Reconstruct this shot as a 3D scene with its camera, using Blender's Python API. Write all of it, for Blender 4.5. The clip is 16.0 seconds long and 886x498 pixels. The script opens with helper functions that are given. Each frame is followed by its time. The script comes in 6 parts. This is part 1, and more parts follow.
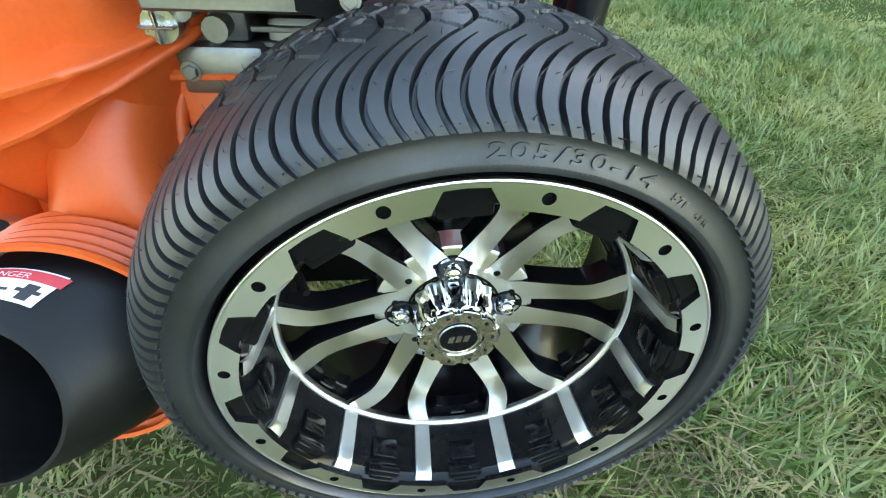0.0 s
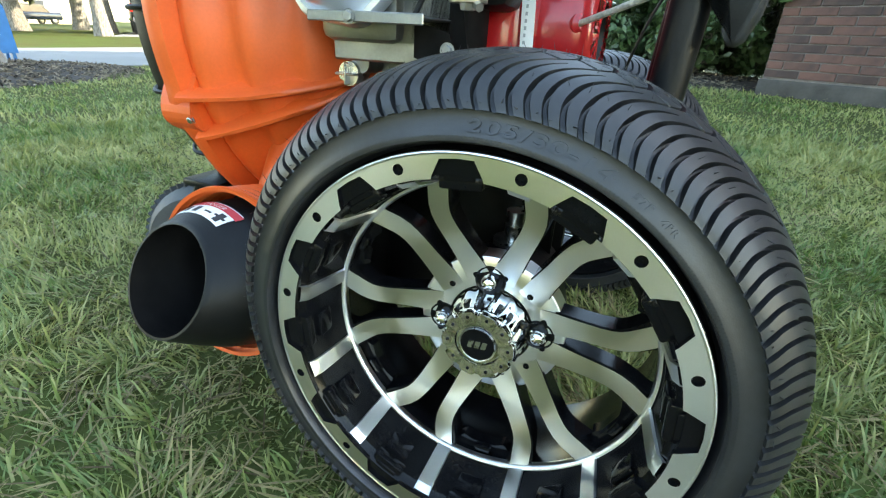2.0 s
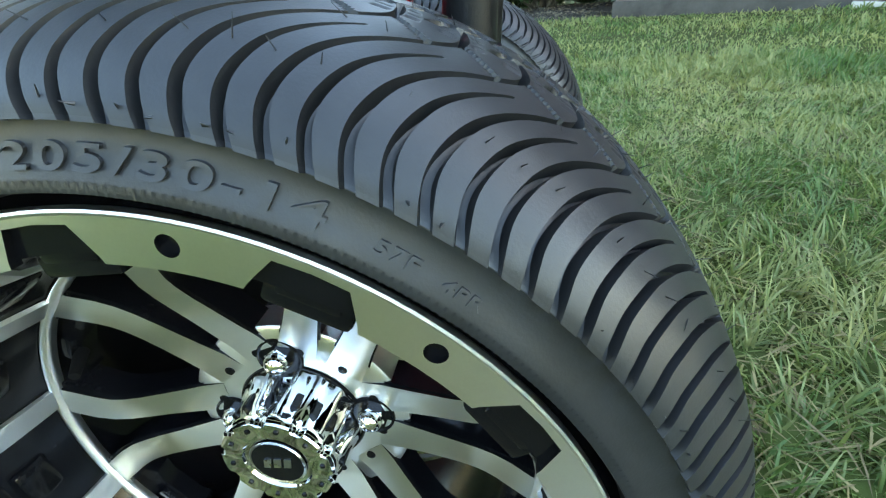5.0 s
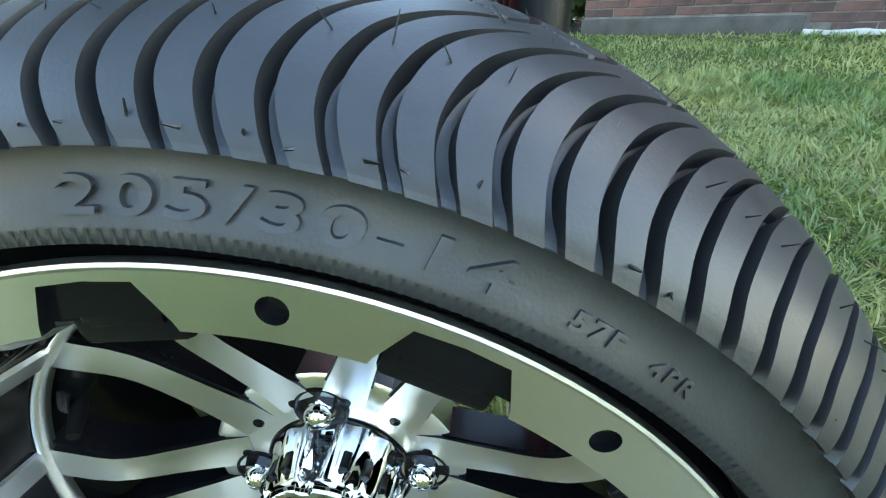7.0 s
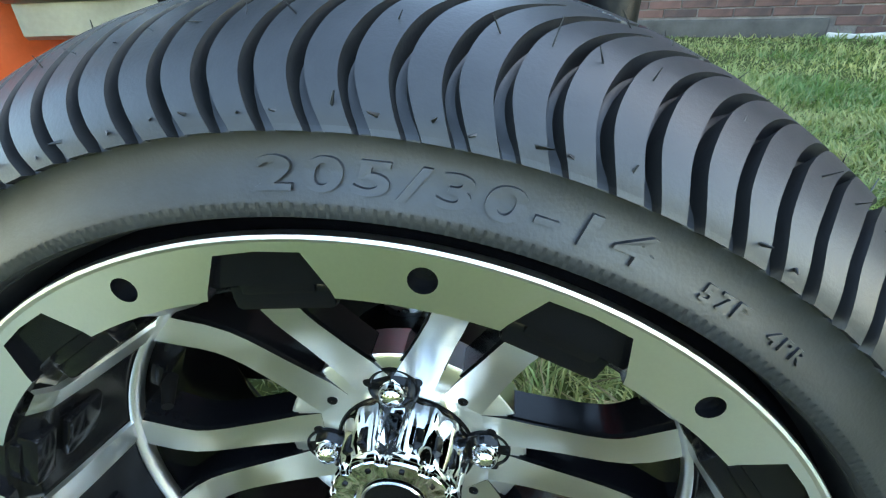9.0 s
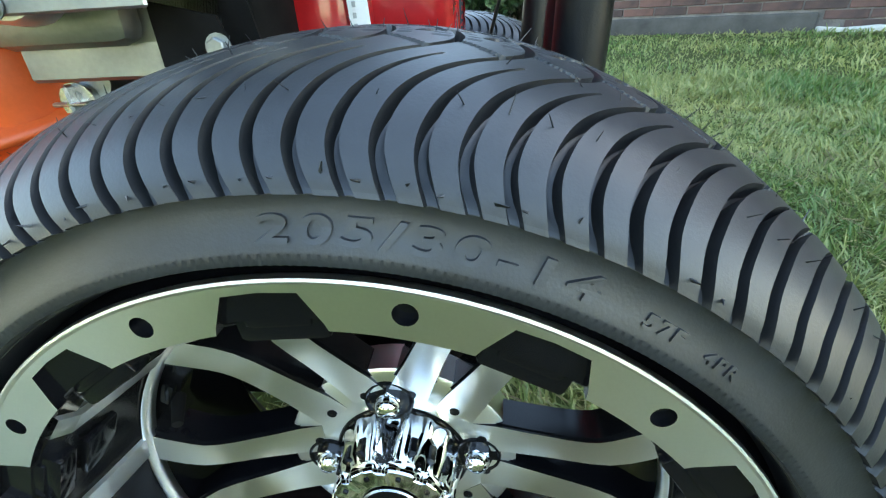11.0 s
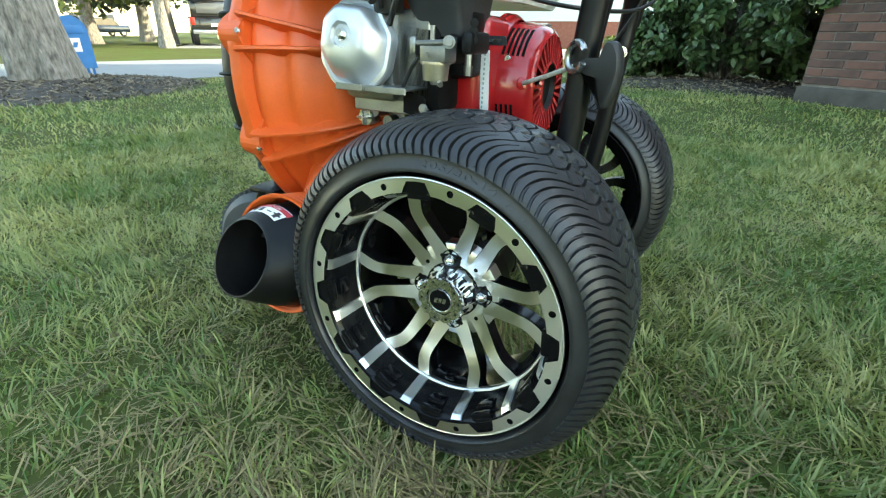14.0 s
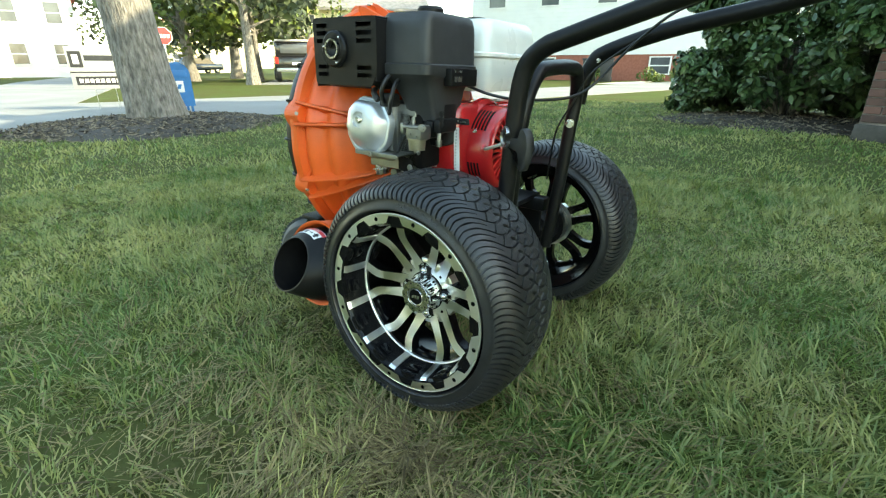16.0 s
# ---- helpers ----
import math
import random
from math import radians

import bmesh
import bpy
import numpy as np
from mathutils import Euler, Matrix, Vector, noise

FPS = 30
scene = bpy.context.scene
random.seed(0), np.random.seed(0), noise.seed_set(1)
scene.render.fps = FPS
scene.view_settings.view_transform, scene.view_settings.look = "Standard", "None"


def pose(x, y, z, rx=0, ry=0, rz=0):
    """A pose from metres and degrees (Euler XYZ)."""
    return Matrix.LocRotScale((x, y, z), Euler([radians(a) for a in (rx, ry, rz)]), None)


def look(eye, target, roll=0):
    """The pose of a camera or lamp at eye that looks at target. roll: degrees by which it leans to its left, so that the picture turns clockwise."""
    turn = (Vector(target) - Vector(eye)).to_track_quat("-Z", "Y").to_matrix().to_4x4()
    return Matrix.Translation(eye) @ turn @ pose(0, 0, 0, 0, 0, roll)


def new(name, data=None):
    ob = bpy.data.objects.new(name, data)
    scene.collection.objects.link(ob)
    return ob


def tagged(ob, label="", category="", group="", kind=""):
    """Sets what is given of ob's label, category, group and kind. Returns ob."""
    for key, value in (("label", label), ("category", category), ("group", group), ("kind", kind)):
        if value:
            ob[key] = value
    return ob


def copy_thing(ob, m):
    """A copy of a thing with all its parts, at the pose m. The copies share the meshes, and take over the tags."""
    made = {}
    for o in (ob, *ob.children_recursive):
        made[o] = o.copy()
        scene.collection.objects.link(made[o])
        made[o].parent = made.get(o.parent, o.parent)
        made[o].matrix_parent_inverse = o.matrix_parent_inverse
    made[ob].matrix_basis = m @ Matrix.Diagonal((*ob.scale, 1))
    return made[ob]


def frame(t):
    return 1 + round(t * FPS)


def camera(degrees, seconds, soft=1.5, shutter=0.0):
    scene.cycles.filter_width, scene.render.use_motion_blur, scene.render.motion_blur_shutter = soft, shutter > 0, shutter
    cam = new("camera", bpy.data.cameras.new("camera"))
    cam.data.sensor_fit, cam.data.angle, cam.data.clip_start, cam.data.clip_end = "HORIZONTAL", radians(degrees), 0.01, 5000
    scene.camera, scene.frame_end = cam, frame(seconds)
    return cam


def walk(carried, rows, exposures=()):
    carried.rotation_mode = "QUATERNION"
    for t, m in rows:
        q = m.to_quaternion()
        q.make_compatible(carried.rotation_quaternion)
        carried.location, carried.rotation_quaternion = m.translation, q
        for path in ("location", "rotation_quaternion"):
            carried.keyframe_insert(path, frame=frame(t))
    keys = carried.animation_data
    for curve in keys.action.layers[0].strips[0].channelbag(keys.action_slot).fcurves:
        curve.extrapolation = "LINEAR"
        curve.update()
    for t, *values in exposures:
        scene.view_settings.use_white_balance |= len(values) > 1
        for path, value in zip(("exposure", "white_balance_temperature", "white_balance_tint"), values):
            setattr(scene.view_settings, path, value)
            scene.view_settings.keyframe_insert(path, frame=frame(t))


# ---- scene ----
from mathutils.geometry import tessellate_polygon

cam = camera(87.6, 16.0, 1.2)
PATH = [
    (0, (-0.0531, -0.2032, 0.5410), (0.0549, 0.5672, -0.0874), 3.50),
    (0.5, (-0.0036, -0.2681, 0.5543), (0.0343, 0.5567, -0.0099), 3.52),
    (1, (0.0021, -0.3256, 0.5627), (-0.0673, 0.5454, 0.0763), 4.49),
    (1.5, (0.0388, -0.3287, 0.5157), (-0.1621, 0.5542, 0.0914), 4.58),
    (2, (0.0946, -0.2847, 0.4880), (-0.2442, 0.5596, 0.0729), 3.41),
    (2.5, (0.1362, -0.2602, 0.4711), (-0.2539, 0.5598, 0.0523), 2.55),
    (3, (0.1698, -0.2643, 0.4638), (-0.2398, 0.5391, 0.0316), 2.54),
    (3.5, (0.2191, -0.2492, 0.4878), (-0.1822, 0.5513, 0.0425), 1.28),
    (4, (0.2197, -0.1739, 0.4803), (-0.1177, 0.6479, 0.0211), -1.38),
    (4.2, (0.2025, -0.1548, 0.4724), (-0.0896, 0.6759, -0.0015), -2.77),
    (6.3, (0.0996, -0.0854, 0.4678), (0.0094, 0.7897, -0.0077), -3.33),
    (6.5, (0.0925, -0.0843, 0.4695), (0.0038, 0.7925, -0.0032), -2.94),
    (7, (0.0809, -0.0850, 0.4699), (-0.0114, 0.7953, 0.0046), -2.25),
    (7.5, (0.0637, -0.0916, 0.4709), (-0.0342, 0.7885, 0.0063), -1.49),
    (8, (0.0546, -0.0984, 0.4727), (-0.0533, 0.7815, 0.0101), -1.26),
    (8.5, (0.0505, -0.1016, 0.4722), (-0.0641, 0.7765, 0.0076), -1.50),
    (10.8, (0.0517, -0.1060, 0.4803), (-0.0523, 0.7740, 0.0169), -3.28),
    (11, (0.0583, -0.1122, 0.4895), (-0.0540, 0.7676, 0.0276), -3.32),
    (11.5, (0.0889, -0.1482, 0.5327), (-0.0579, 0.7302, 0.0779), -3.01),
    (12, (0.1392, -0.2013, 0.5738), (-0.0859, 0.6651, 0.1281), -2.50),
    (12.5, (0.1809, -0.2653, 0.6165), (-0.1207, 0.5777, 0.1712), -0.76),
    (13, (0.1871, -0.3166, 0.5664), (-0.1885, 0.5029, 0.1334), 0.79),
    (13.5, (0.2039, -0.3731, 0.5431), (-0.2003, 0.4316, 0.1083), 1.89),
    (14, (0.2508, -0.4387, 0.5635), (-0.1657, 0.3720, 0.1519), 2.41),
    (14.5, (0.3415, -0.4989, 0.5749), (-0.1098, 0.3161, 0.2113), 2.41),
    (15, (0.4286, -0.5411, 0.5801), (-0.0625, 0.2604, 0.2389), 2.11),
    (15.5, (0.4877, -0.5694, 0.5976), (-0.0301, 0.2203, 0.2686), 1.94),
    (16, (0.5194, -0.5994, 0.6632), (-0.0179, 0.1631, 0.3029), 1.66),
]
TIP = pose(0, 0, 0, -1.24, 1.1)
walk(cam, [(t, TIP @ look(eye, target, roll)) for t, eye, target, roll in PATH],
     [(0.0, 3.70, 8000, 3), (1.3, 3.27, 8000, 3), (2.6, 3.12, 7700, 2), (4.0, 3.32, 7600, 1), (7.0, 3.5, 7300, 3), (9.0, 3.5, 7200, 3), (12.5, 3.25, 7700, 1), (16.0, 2.75, 8600, -6)])

# ---- light ----
SUN_EL, SUN_AZ = 28.0, 69.0
world = bpy.data.worlds.new("sky")
scene.world = world
world.use_nodes = True
wn = world.node_tree
sky = wn.nodes.new("ShaderNodeTexSky")
sky.sky_type, sky.sun_disc = "NISHITA", False
sky.sun_elevation, sky.sun_rotation = radians(SUN_EL), radians(SUN_AZ)
sky.air_density, sky.dust_density = 1.0, 0.6
wn.links.new(sky.outputs[0], wn.nodes["Background"].inputs[0])
wn.nodes["Background"].inputs[1].default_value = 0.15
sun = new("sun", bpy.data.lights.new("sun", "SUN"))
sun.data.energy, sun.data.angle, sun.data.color = 2.0, radians(0.6), (1.0, 0.92, 0.80)
sx = math.sin(radians(SUN_AZ)) * math.cos(radians(SUN_EL))
sy = math.cos(radians(SUN_AZ)) * math.cos(radians(SUN_EL))
sun.matrix_world = look((sx * 30, sy * 30, 30 * math.sin(radians(SUN_EL))), (0, 0, 0))


# ---- materials ----
def material(name, color, rough=0.5, metal=0.0, vary=0.15, scale=30.0, fine=400.0, bump=0.0, bump_scale=300.0,
             coat=0.0, island=0.0, per_object=0.0, second=None, spec=0.5, stretch=None, aniso=0.0, relief=0.004, bias=0.0, contrast=1.6, thin=0.0):
    """Base colour with two scales of noise, rough variation and fine relief."""
    m = bpy.data.materials.new(name)
    m.use_nodes = True
    nt = m.node_tree
    b = nt.nodes["Principled BSDF"]
    L = nt.links.new

    def node(kind, operation="", data_type=""):
        n = nt.nodes.new("ShaderNode" + kind)
        if operation:
            n.operation = operation
        if data_type:
            n.data_type = data_type
        return n

    co = node("TexCoord")
    src = co.outputs["Object"]
    if stretch:
        mp = node("Mapping")
        mp.inputs["Scale"].default_value = stretch
        L(src, mp.inputs[0])
        src = mp.outputs[0]
    n1 = node("TexNoise")
    n1.inputs["Scale"].default_value, n1.inputs["Detail"].default_value = scale, 4.0
    n2 = node("TexNoise")
    n2.inputs["Scale"].default_value, n2.inputs["Detail"].default_value = fine, 3.0
    L(src, n1.inputs["Vector"])
    L(src, n2.inputs["Vector"])
    mix = node("Mix", data_type="RGBA")
    c2 = second or tuple(c * (1 - 2.2 * vary) for c in color)
    c1 = color if second else tuple(min(1, c * (1 + vary)) for c in color)
    mix.inputs["A"].default_value = (*c1, 1)
    mix.inputs["B"].default_value = (*c2, 1)
    ad = node("Math", operation="MULTIPLY_ADD")
    L(n2.outputs[0], ad.inputs[0])
    ad.inputs[1].default_value = 0.5
    sc = node("Math", operation="MULTIPLY_ADD")
    L(n1.outputs[0], sc.inputs[0])
    sc.inputs[1].default_value, sc.inputs[2].default_value = contrast, -0.55 - 0.5 * (contrast - 1.6)
    L(sc.outputs[0], ad.inputs[2])
    fac = ad.outputs[0]
    if island or per_object:
        g = node("NewGeometry") if island else node("ObjectInfo")
        r = g.outputs["Random Per Island"] if island else g.outputs["Random"]
        a2 = node("Math", operation="MULTIPLY_ADD")
        L(r, a2.inputs[0])
        a2.inputs[1].default_value = island or per_object
        a3 = node("Math", operation="SUBTRACT")
        L(fac, a3.inputs[0])
        a3.inputs[1].default_value = 0.5 * (island or per_object)
        L(a3.outputs[0], a2.inputs[2])
        fac = a2.outputs[0]
    if bias:
        sh = node("Math", operation="ADD")
        L(fac, sh.inputs[0])
        sh.inputs[1].default_value = bias
        fac = sh.outputs[0]
    if aniso:
        tg = node("Tangent")
        tg.direction_type, tg.axis = "RADIAL", "Y"
        L(tg.outputs[0], b.inputs["Tangent"])
    cl = node("Clamp")
    L(fac, cl.inputs[0])
    L(cl.outputs[0], mix.inputs["Factor"])
    L(mix.outputs["Result"], b.inputs["Base Color"])
    ro = node("MapRange")
    ro.inputs["To Min"].default_value, ro.inputs["To Max"].default_value = max(0.02, rough * 0.75), min(1, rough * 1.25)
    L(n1.outputs[0], ro.inputs["Value"])
    L(ro.outputs[0], b.inputs["Roughness"])
    b.inputs["Metallic"].default_value = metal
    b.inputs["Coat Weight"].default_value = coat
    b.inputs["Specular IOR Level"].default_value = spec
    b.inputs["Anisotropic"].default_value = aniso
    if bump:
        n3 = node("TexNoise")
        n3.inputs["Scale"].default_value, n3.inputs["Detail"].default_value = bump_scale, 4.0
        L(src, n3.inputs["Vector"])
        bp = node("Bump")
        bp.inputs["Strength"].default_value, bp.inputs["Distance"].default_value = min(1, bump), relief
        L(n3.outputs[0], bp.inputs["Height"])
        L(bp.outputs[0], b.inputs["Normal"])
    if thin:
        # thin leaves let part of the light through
        tr, ms = node("BsdfTranslucent"), node("MixShader")
        L(mix.outputs["Result"], tr.inputs["Color"])
        ms.inputs[0].default_value = thin
        L(b.outputs[0], ms.inputs[1])
        L(tr.outputs[0], ms.inputs[2])
        L(ms.outputs[0], nt.nodes["Material Output"].inputs["Surface"])
    return m


RUBBER = material("tyre_rubber", (0.016, 0.017, 0.019), 0.45, vary=0.35, scale=14, fine=200, bump=0.04, bump_scale=900, spec=0.65)
RUBBER_WALL = material("sidewall_rubber", (0.020, 0.021, 0.024), 0.38, vary=0.35, scale=22, fine=220, bump=0.04, bump_scale=900, spec=0.65)
MACHINED = material("machined_aluminium", (0.86, 0.86, 0.84), 0.32, 1.0, vary=0.04, scale=6, fine=900, bump=0.02, bump_scale=900, aniso=0.8)
GLOSS_BLACK = material("gloss_black_paint", (0.006, 0.006, 0.007), 0.16, vary=0.3, scale=20, spec=0.2)
CHROME = material("chrome", (0.86, 0.87, 0.88), 0.05, 1.0, vary=0.02, scale=12)
ORANGE = material("orange_plastic", (0.76, 0.115, 0.022), 0.40, vary=0.10, scale=9, fine=300, bump=0.05, bump_scale=420)
BLACK_PLASTIC = material("black_plastic", (0.0065, 0.0065, 0.007), 0.45, vary=0.3, scale=18, fine=500, bump=0.08, bump_scale=800, spec=0.25)
GREY_PLASTIC = material("charcoal_plastic", (0.032, 0.034, 0.037), 0.45, vary=0.2, scale=18, fine=500, bump=0.1, bump_scale=900)
TUBE_BLACK = material("black_powder_coat", (0.008, 0.008, 0.009), 0.36, vary=0.3, scale=25, fine=500, bump=0.08, bump_scale=900, spec=0.25)
RED = material("red_paint", (0.52, 0.018, 0.022), 0.22, vary=0.12, scale=12, fine=300, coat=0.5)
CAST = material("cast_aluminium", (0.33, 0.34, 0.34), 0.42, 1.0, vary=0.15, scale=25, fine=300, bump=0.05, bump_scale=500)
VALVE = material("silver_paint", (0.66, 0.69, 0.72), 0.33, 0.75, vary=0.06, scale=16, fine=300, bump=0.05)
STEEL = material("zinc_steel", (0.62, 0.62, 0.60), 0.28, 1.0, vary=0.15, scale=60, fine=500)
DULL_BRONZE = material("plated_carburettor_bowl", (0.50, 0.47, 0.40), 0.3, 0.9, vary=0.15, scale=40)
TANK = material("white_tank_paint", (0.74, 0.76, 0.73), 0.3, vary=0.04, scale=6, coat=0.3)
WHITE = material("white_label", (0.80, 0.80, 0.79), 0.5, vary=0.03)
LABEL_RED = material("red_label", (0.55, 0.04, 0.05), 0.5, vary=0.06)
INK = material("black_ink", (0.02, 0.02, 0.022), 0.5, vary=0.1)
ROPE = material("starter_rope", (0.70, 0.66, 0.58), 0.8, vary=0.2, scale=200, bump=0.5, bump_scale=500)
# black for small parts, and for shade painted inside the chute and starter cover
DARK = material("matt_black_and_shade", (0.005, 0.0045, 0.0045), 0.8, vary=0.3, spec=0.15)
GRASS = material("grass_blades", (0.098, 0.178, 0.040), 0.40, vary=0.3, scale=1.6, fine=16, island=0.6, second=(0.44, 0.41, 0.16), spec=0.5, bias=-0.05, contrast=2.2, thin=0.35)
STRAW = material("dry_straw", (0.34, 0.28, 0.13), 0.7, vary=0.3, scale=6, island=1.0, second=(0.10, 0.075, 0.04), spec=0.3, thin=0.2)
SOIL = material("lawn_ground", (0.062, 0.100, 0.022), 0.9, vary=0.3, scale=1.1, fine=60, bump=1.0, bump_scale=70, second=(0.075, 0.066, 0.030), spec=0.05)
MULCH = material("dark_mulch", (0.050, 0.040, 0.033), 0.9, vary=0.35, scale=9, fine=50, bump=1.0, bump_scale=45, second=(0.022, 0.018, 0.015))
CHIP = material("mulch_chips", (0.27, 0.225, 0.165), 0.9, vary=0.3, scale=20, island=1.0, second=(0.03, 0.024, 0.02))
ASPHALT = material("pale_asphalt", (0.235, 0.24, 0.24), 0.9, vary=0.12, scale=0.7, fine=60, bump=0.4, bump_scale=90)
CONCRETE = material("weathered_concrete", (0.085, 0.078, 0.070), 0.9, vary=0.3, scale=6, fine=50, bump=1.0, bump_scale=40, second=(0.040, 0.036, 0.032))
PALE_WALK = material("pale_concrete_walk", (0.55, 0.53, 0.48), 0.9, vary=0.1, scale=3, fine=60)
BRICK = material("old_brick", (0.150, 0.070, 0.055), 0.85, vary=0.35, scale=7, fine=90, bump=0.7, bump_scale=60, per_object=0.9, second=(0.055, 0.034, 0.031))
BRICK_REST = material("old_brick_rest", (0.165, 0.080, 0.064), 0.85, vary=0.3, scale=9, fine=90, bump=0.5, bump_scale=80, island=0.9, second=(0.085, 0.045, 0.042))
BRICK_FAR = material("far_brick", (0.36, 0.13, 0.085), 0.85, vary=0.15, scale=9, fine=60, island=0.8, second=(0.26, 0.09, 0.06))
MORTAR = material("grey_mortar", (0.19, 0.165, 0.15), 0.95, vary=0.3, scale=6, fine=120, bump=0.5, bump_scale=120)
BARK = material("grey_bark", (0.31, 0.285, 0.25), 0.95, vary=0.3, scale=30, fine=90, bump=1.0, bump_scale=26, second=(0.085, 0.075, 0.066), stretch=(1, 1, 0.28), relief=0.05, contrast=2.4)
LEAF = material("bush_leaves", (0.078, 0.135, 0.045), 0.36, vary=0.25, scale=2.5, island=0.8, second=(0.018, 0.045, 0.014), spec=0.5)
TREE_LEAF = material("tree_leaves", (0.16, 0.20, 0.035), 0.55, vary=0.25, scale=0.5, island=0.9, second=(0.06, 0.10, 0.02))
DARK_LEAF = material("dark_foliage", (0.055, 0.075, 0.028), 0.6, vary=0.25, scale=0.6, island=0.8, second=(0.02, 0.03, 0.012))
SIDING = material("white_siding", (0.70, 0.70, 0.68), 0.6, vary=0.03, scale=2)
CREAM = material("cream_siding", (0.78, 0.68, 0.42), 0.6, vary=0.04, scale=2)
ROOF_RED = material("red_roof", (0.48, 0.12, 0.07), 0.8, vary=0.15, scale=3, fine=20)
ROOF_GREY = material("grey_shingles", (0.24, 0.23, 0.22), 0.9, vary=0.2, scale=3, fine=20)
WINDOW = material("window_glass", (0.10, 0.11, 0.12), 0.08, vary=0.2, scale=1)
CAR_BLACK = material("black_car_paint", (0.015, 0.015, 0.017), 0.15, vary=0.2, scale=2, coat=0.6)
CAR_BLUE = material("grey_blue_car_paint", (0.045, 0.055, 0.075), 0.2, vary=0.1, scale=2, coat=0.6)
BLUE = material("blue_mailbox_paint", (0.035, 0.19, 0.47), 0.4, vary=0.1, scale=5)
SIGN_GREY = material("grey_sign_board", (0.36, 0.37, 0.37), 0.5, vary=0.05, scale=5)
SIGN_RED = material("red_sign_paint", (0.62, 0.05, 0.05), 0.4, vary=0.05)
WIRE = material("black_cable", (0.012, 0.012, 0.012), 0.45, vary=0.2)
KNOB = material("drain_cap_plastic", (0.02, 0.02, 0.022), 0.3, vary=0.2)
PULL = material("pull_grip_plastic", (0.022, 0.023, 0.025), 0.5, vary=0.25, scale=30, bump=0.15, bump_scale=600)
TAIL = material("tail_light", (0.5, 0.02, 0.015), 0.25)
CASTER = material("caster_rubber", (0.055, 0.058, 0.062), 0.55, vary=0.2, scale=20)


# ---- mesh helpers ----
def finish(name, bm, mats, smooth=35.0):
    me = bpy.data.meshes.new(name)
    bmesh.ops.recalc_face_normals(bm, faces=bm.faces)
    bm.to_mesh(me)
    bm.free()
    for m in (mats if isinstance(mats, (list, tuple)) else [mats]):
        me.materials.append(m)
    if smooth:
        me.shade_smooth()
        me.set_sharp_from_angle(angle=radians(smooth))
    return me


def part(name, bm, mats, parent, label="", at=None, smooth=35.0):
    """Links a bmesh (or a mesh) as one object under a thing or a part."""
    me = bm if isinstance(bm, bpy.types.Mesh) else finish(name, bm, mats, smooth)
    ob = new(name, me)
    ob.parent = parent
    if at is not None:
        ob.matrix_basis = at
    return tagged(ob, label) if label else ob


def thing(name, label, category, bm=None, mats=None, at=None, group="", kind="", smooth=35.0):
    ob = new(name, finish(name, bm, mats, smooth) if bm is not None else None)
    if at is not None:
        ob.matrix_basis = at
    return tagged(ob, label, category, group, kind)


def box(bm, lo, hi, bevel=0.0, seg=2, mat=0, m=None):
    g = bmesh.ops.create_cube(bm, size=1.0)
    vs = g["verts"]
    for v in vs:
        v.co = Vector((lo[i] + (v.co[i] + 0.5) * (hi[i] - lo[i]) for i in range(3)))
    fs = {f for v in vs for f in v.link_faces}
    if bevel:
        r = bmesh.ops.bevel(bm, geom=[*vs, *{e for f in fs for e in f.edges}], offset=bevel, segments=seg, profile=0.5, affect="EDGES", clamp_overlap=True)
        fs = {f for f in fs if f.is_valid} | set(r["faces"])
        vs = list({v for f in fs for v in f.verts})
    for f in fs:
        f.material_index = mat
    if m is not None:
        bmesh.ops.transform(bm, matrix=m, verts=vs)
    return vs


def lathe(bm, profile, n=48, m=None, mat=0, cap=False, arc=(0.0, 360.0)):
    """Turns (radius, y) round the y axis."""
    full = abs(arc[1] - arc[0]) >= 359.9
    k = n if full else n + 1
    rings = []
    for i in range(k):
        a = radians(arc[0] + (arc[1] - arc[0]) * i / n)
        rings.append([bm.verts.new((r * math.sin(a), y, r * math.cos(a))) for r, y in profile])
    for i in range(n):
        a, b = rings[i], rings[(i + 1) % k]
        for j in range(len(profile) - 1):
            f = bm.faces.new((a[j], a[j + 1], b[j + 1], b[j]))
            f.material_index = mat
    if cap:
        for j in (0, -1):
            f = bm.faces.new([r[j] for r in rings])
            f.material_index = mat
    vs = [v for r in rings for v in r]
    if m is not None:
        bmesh.ops.transform(bm, matrix=m, verts=vs)
    return vs


def along(p, q, r0, r1=None, n=12, mat=0, bm=None, rings=None):
    """A round bar from p to q, or a turned form along it: rings are (share of the way, radius)."""
    p, q = Vector(p), Vector(q)
    d = q - p
    L = d.length
    prof = [(r, L * s) for s, r in (rings or [(0, r0), (1, r1 if r1 is not None else r0)])]
    m = Matrix.Translation(p) @ d.to_track_quat("Y", "Z").to_matrix().to_4x4()
    return lathe(bm, prof, n, m, mat, cap=True)


def smooth_line(pts, per=8):
    """A Catmull-Rom line through the points."""
    P = [Vector(p) for p in pts]
    P = [2 * P[0] - P[1]] + P + [2 * P[-1] - P[-2]]
    out = []
    for i in range(1, len(P) - 2):
        for k in range(per):
            t = k / per
            a, b, c, d = P[i - 1:i + 3]
            out.append(0.5 * (2 * b + (c - a) * t + (2 * a - 5 * b + 4 * c - d) * t * t + (3 * b - a - 3 * c + d) * t ** 3))
    out.append(P[-2])
    return out


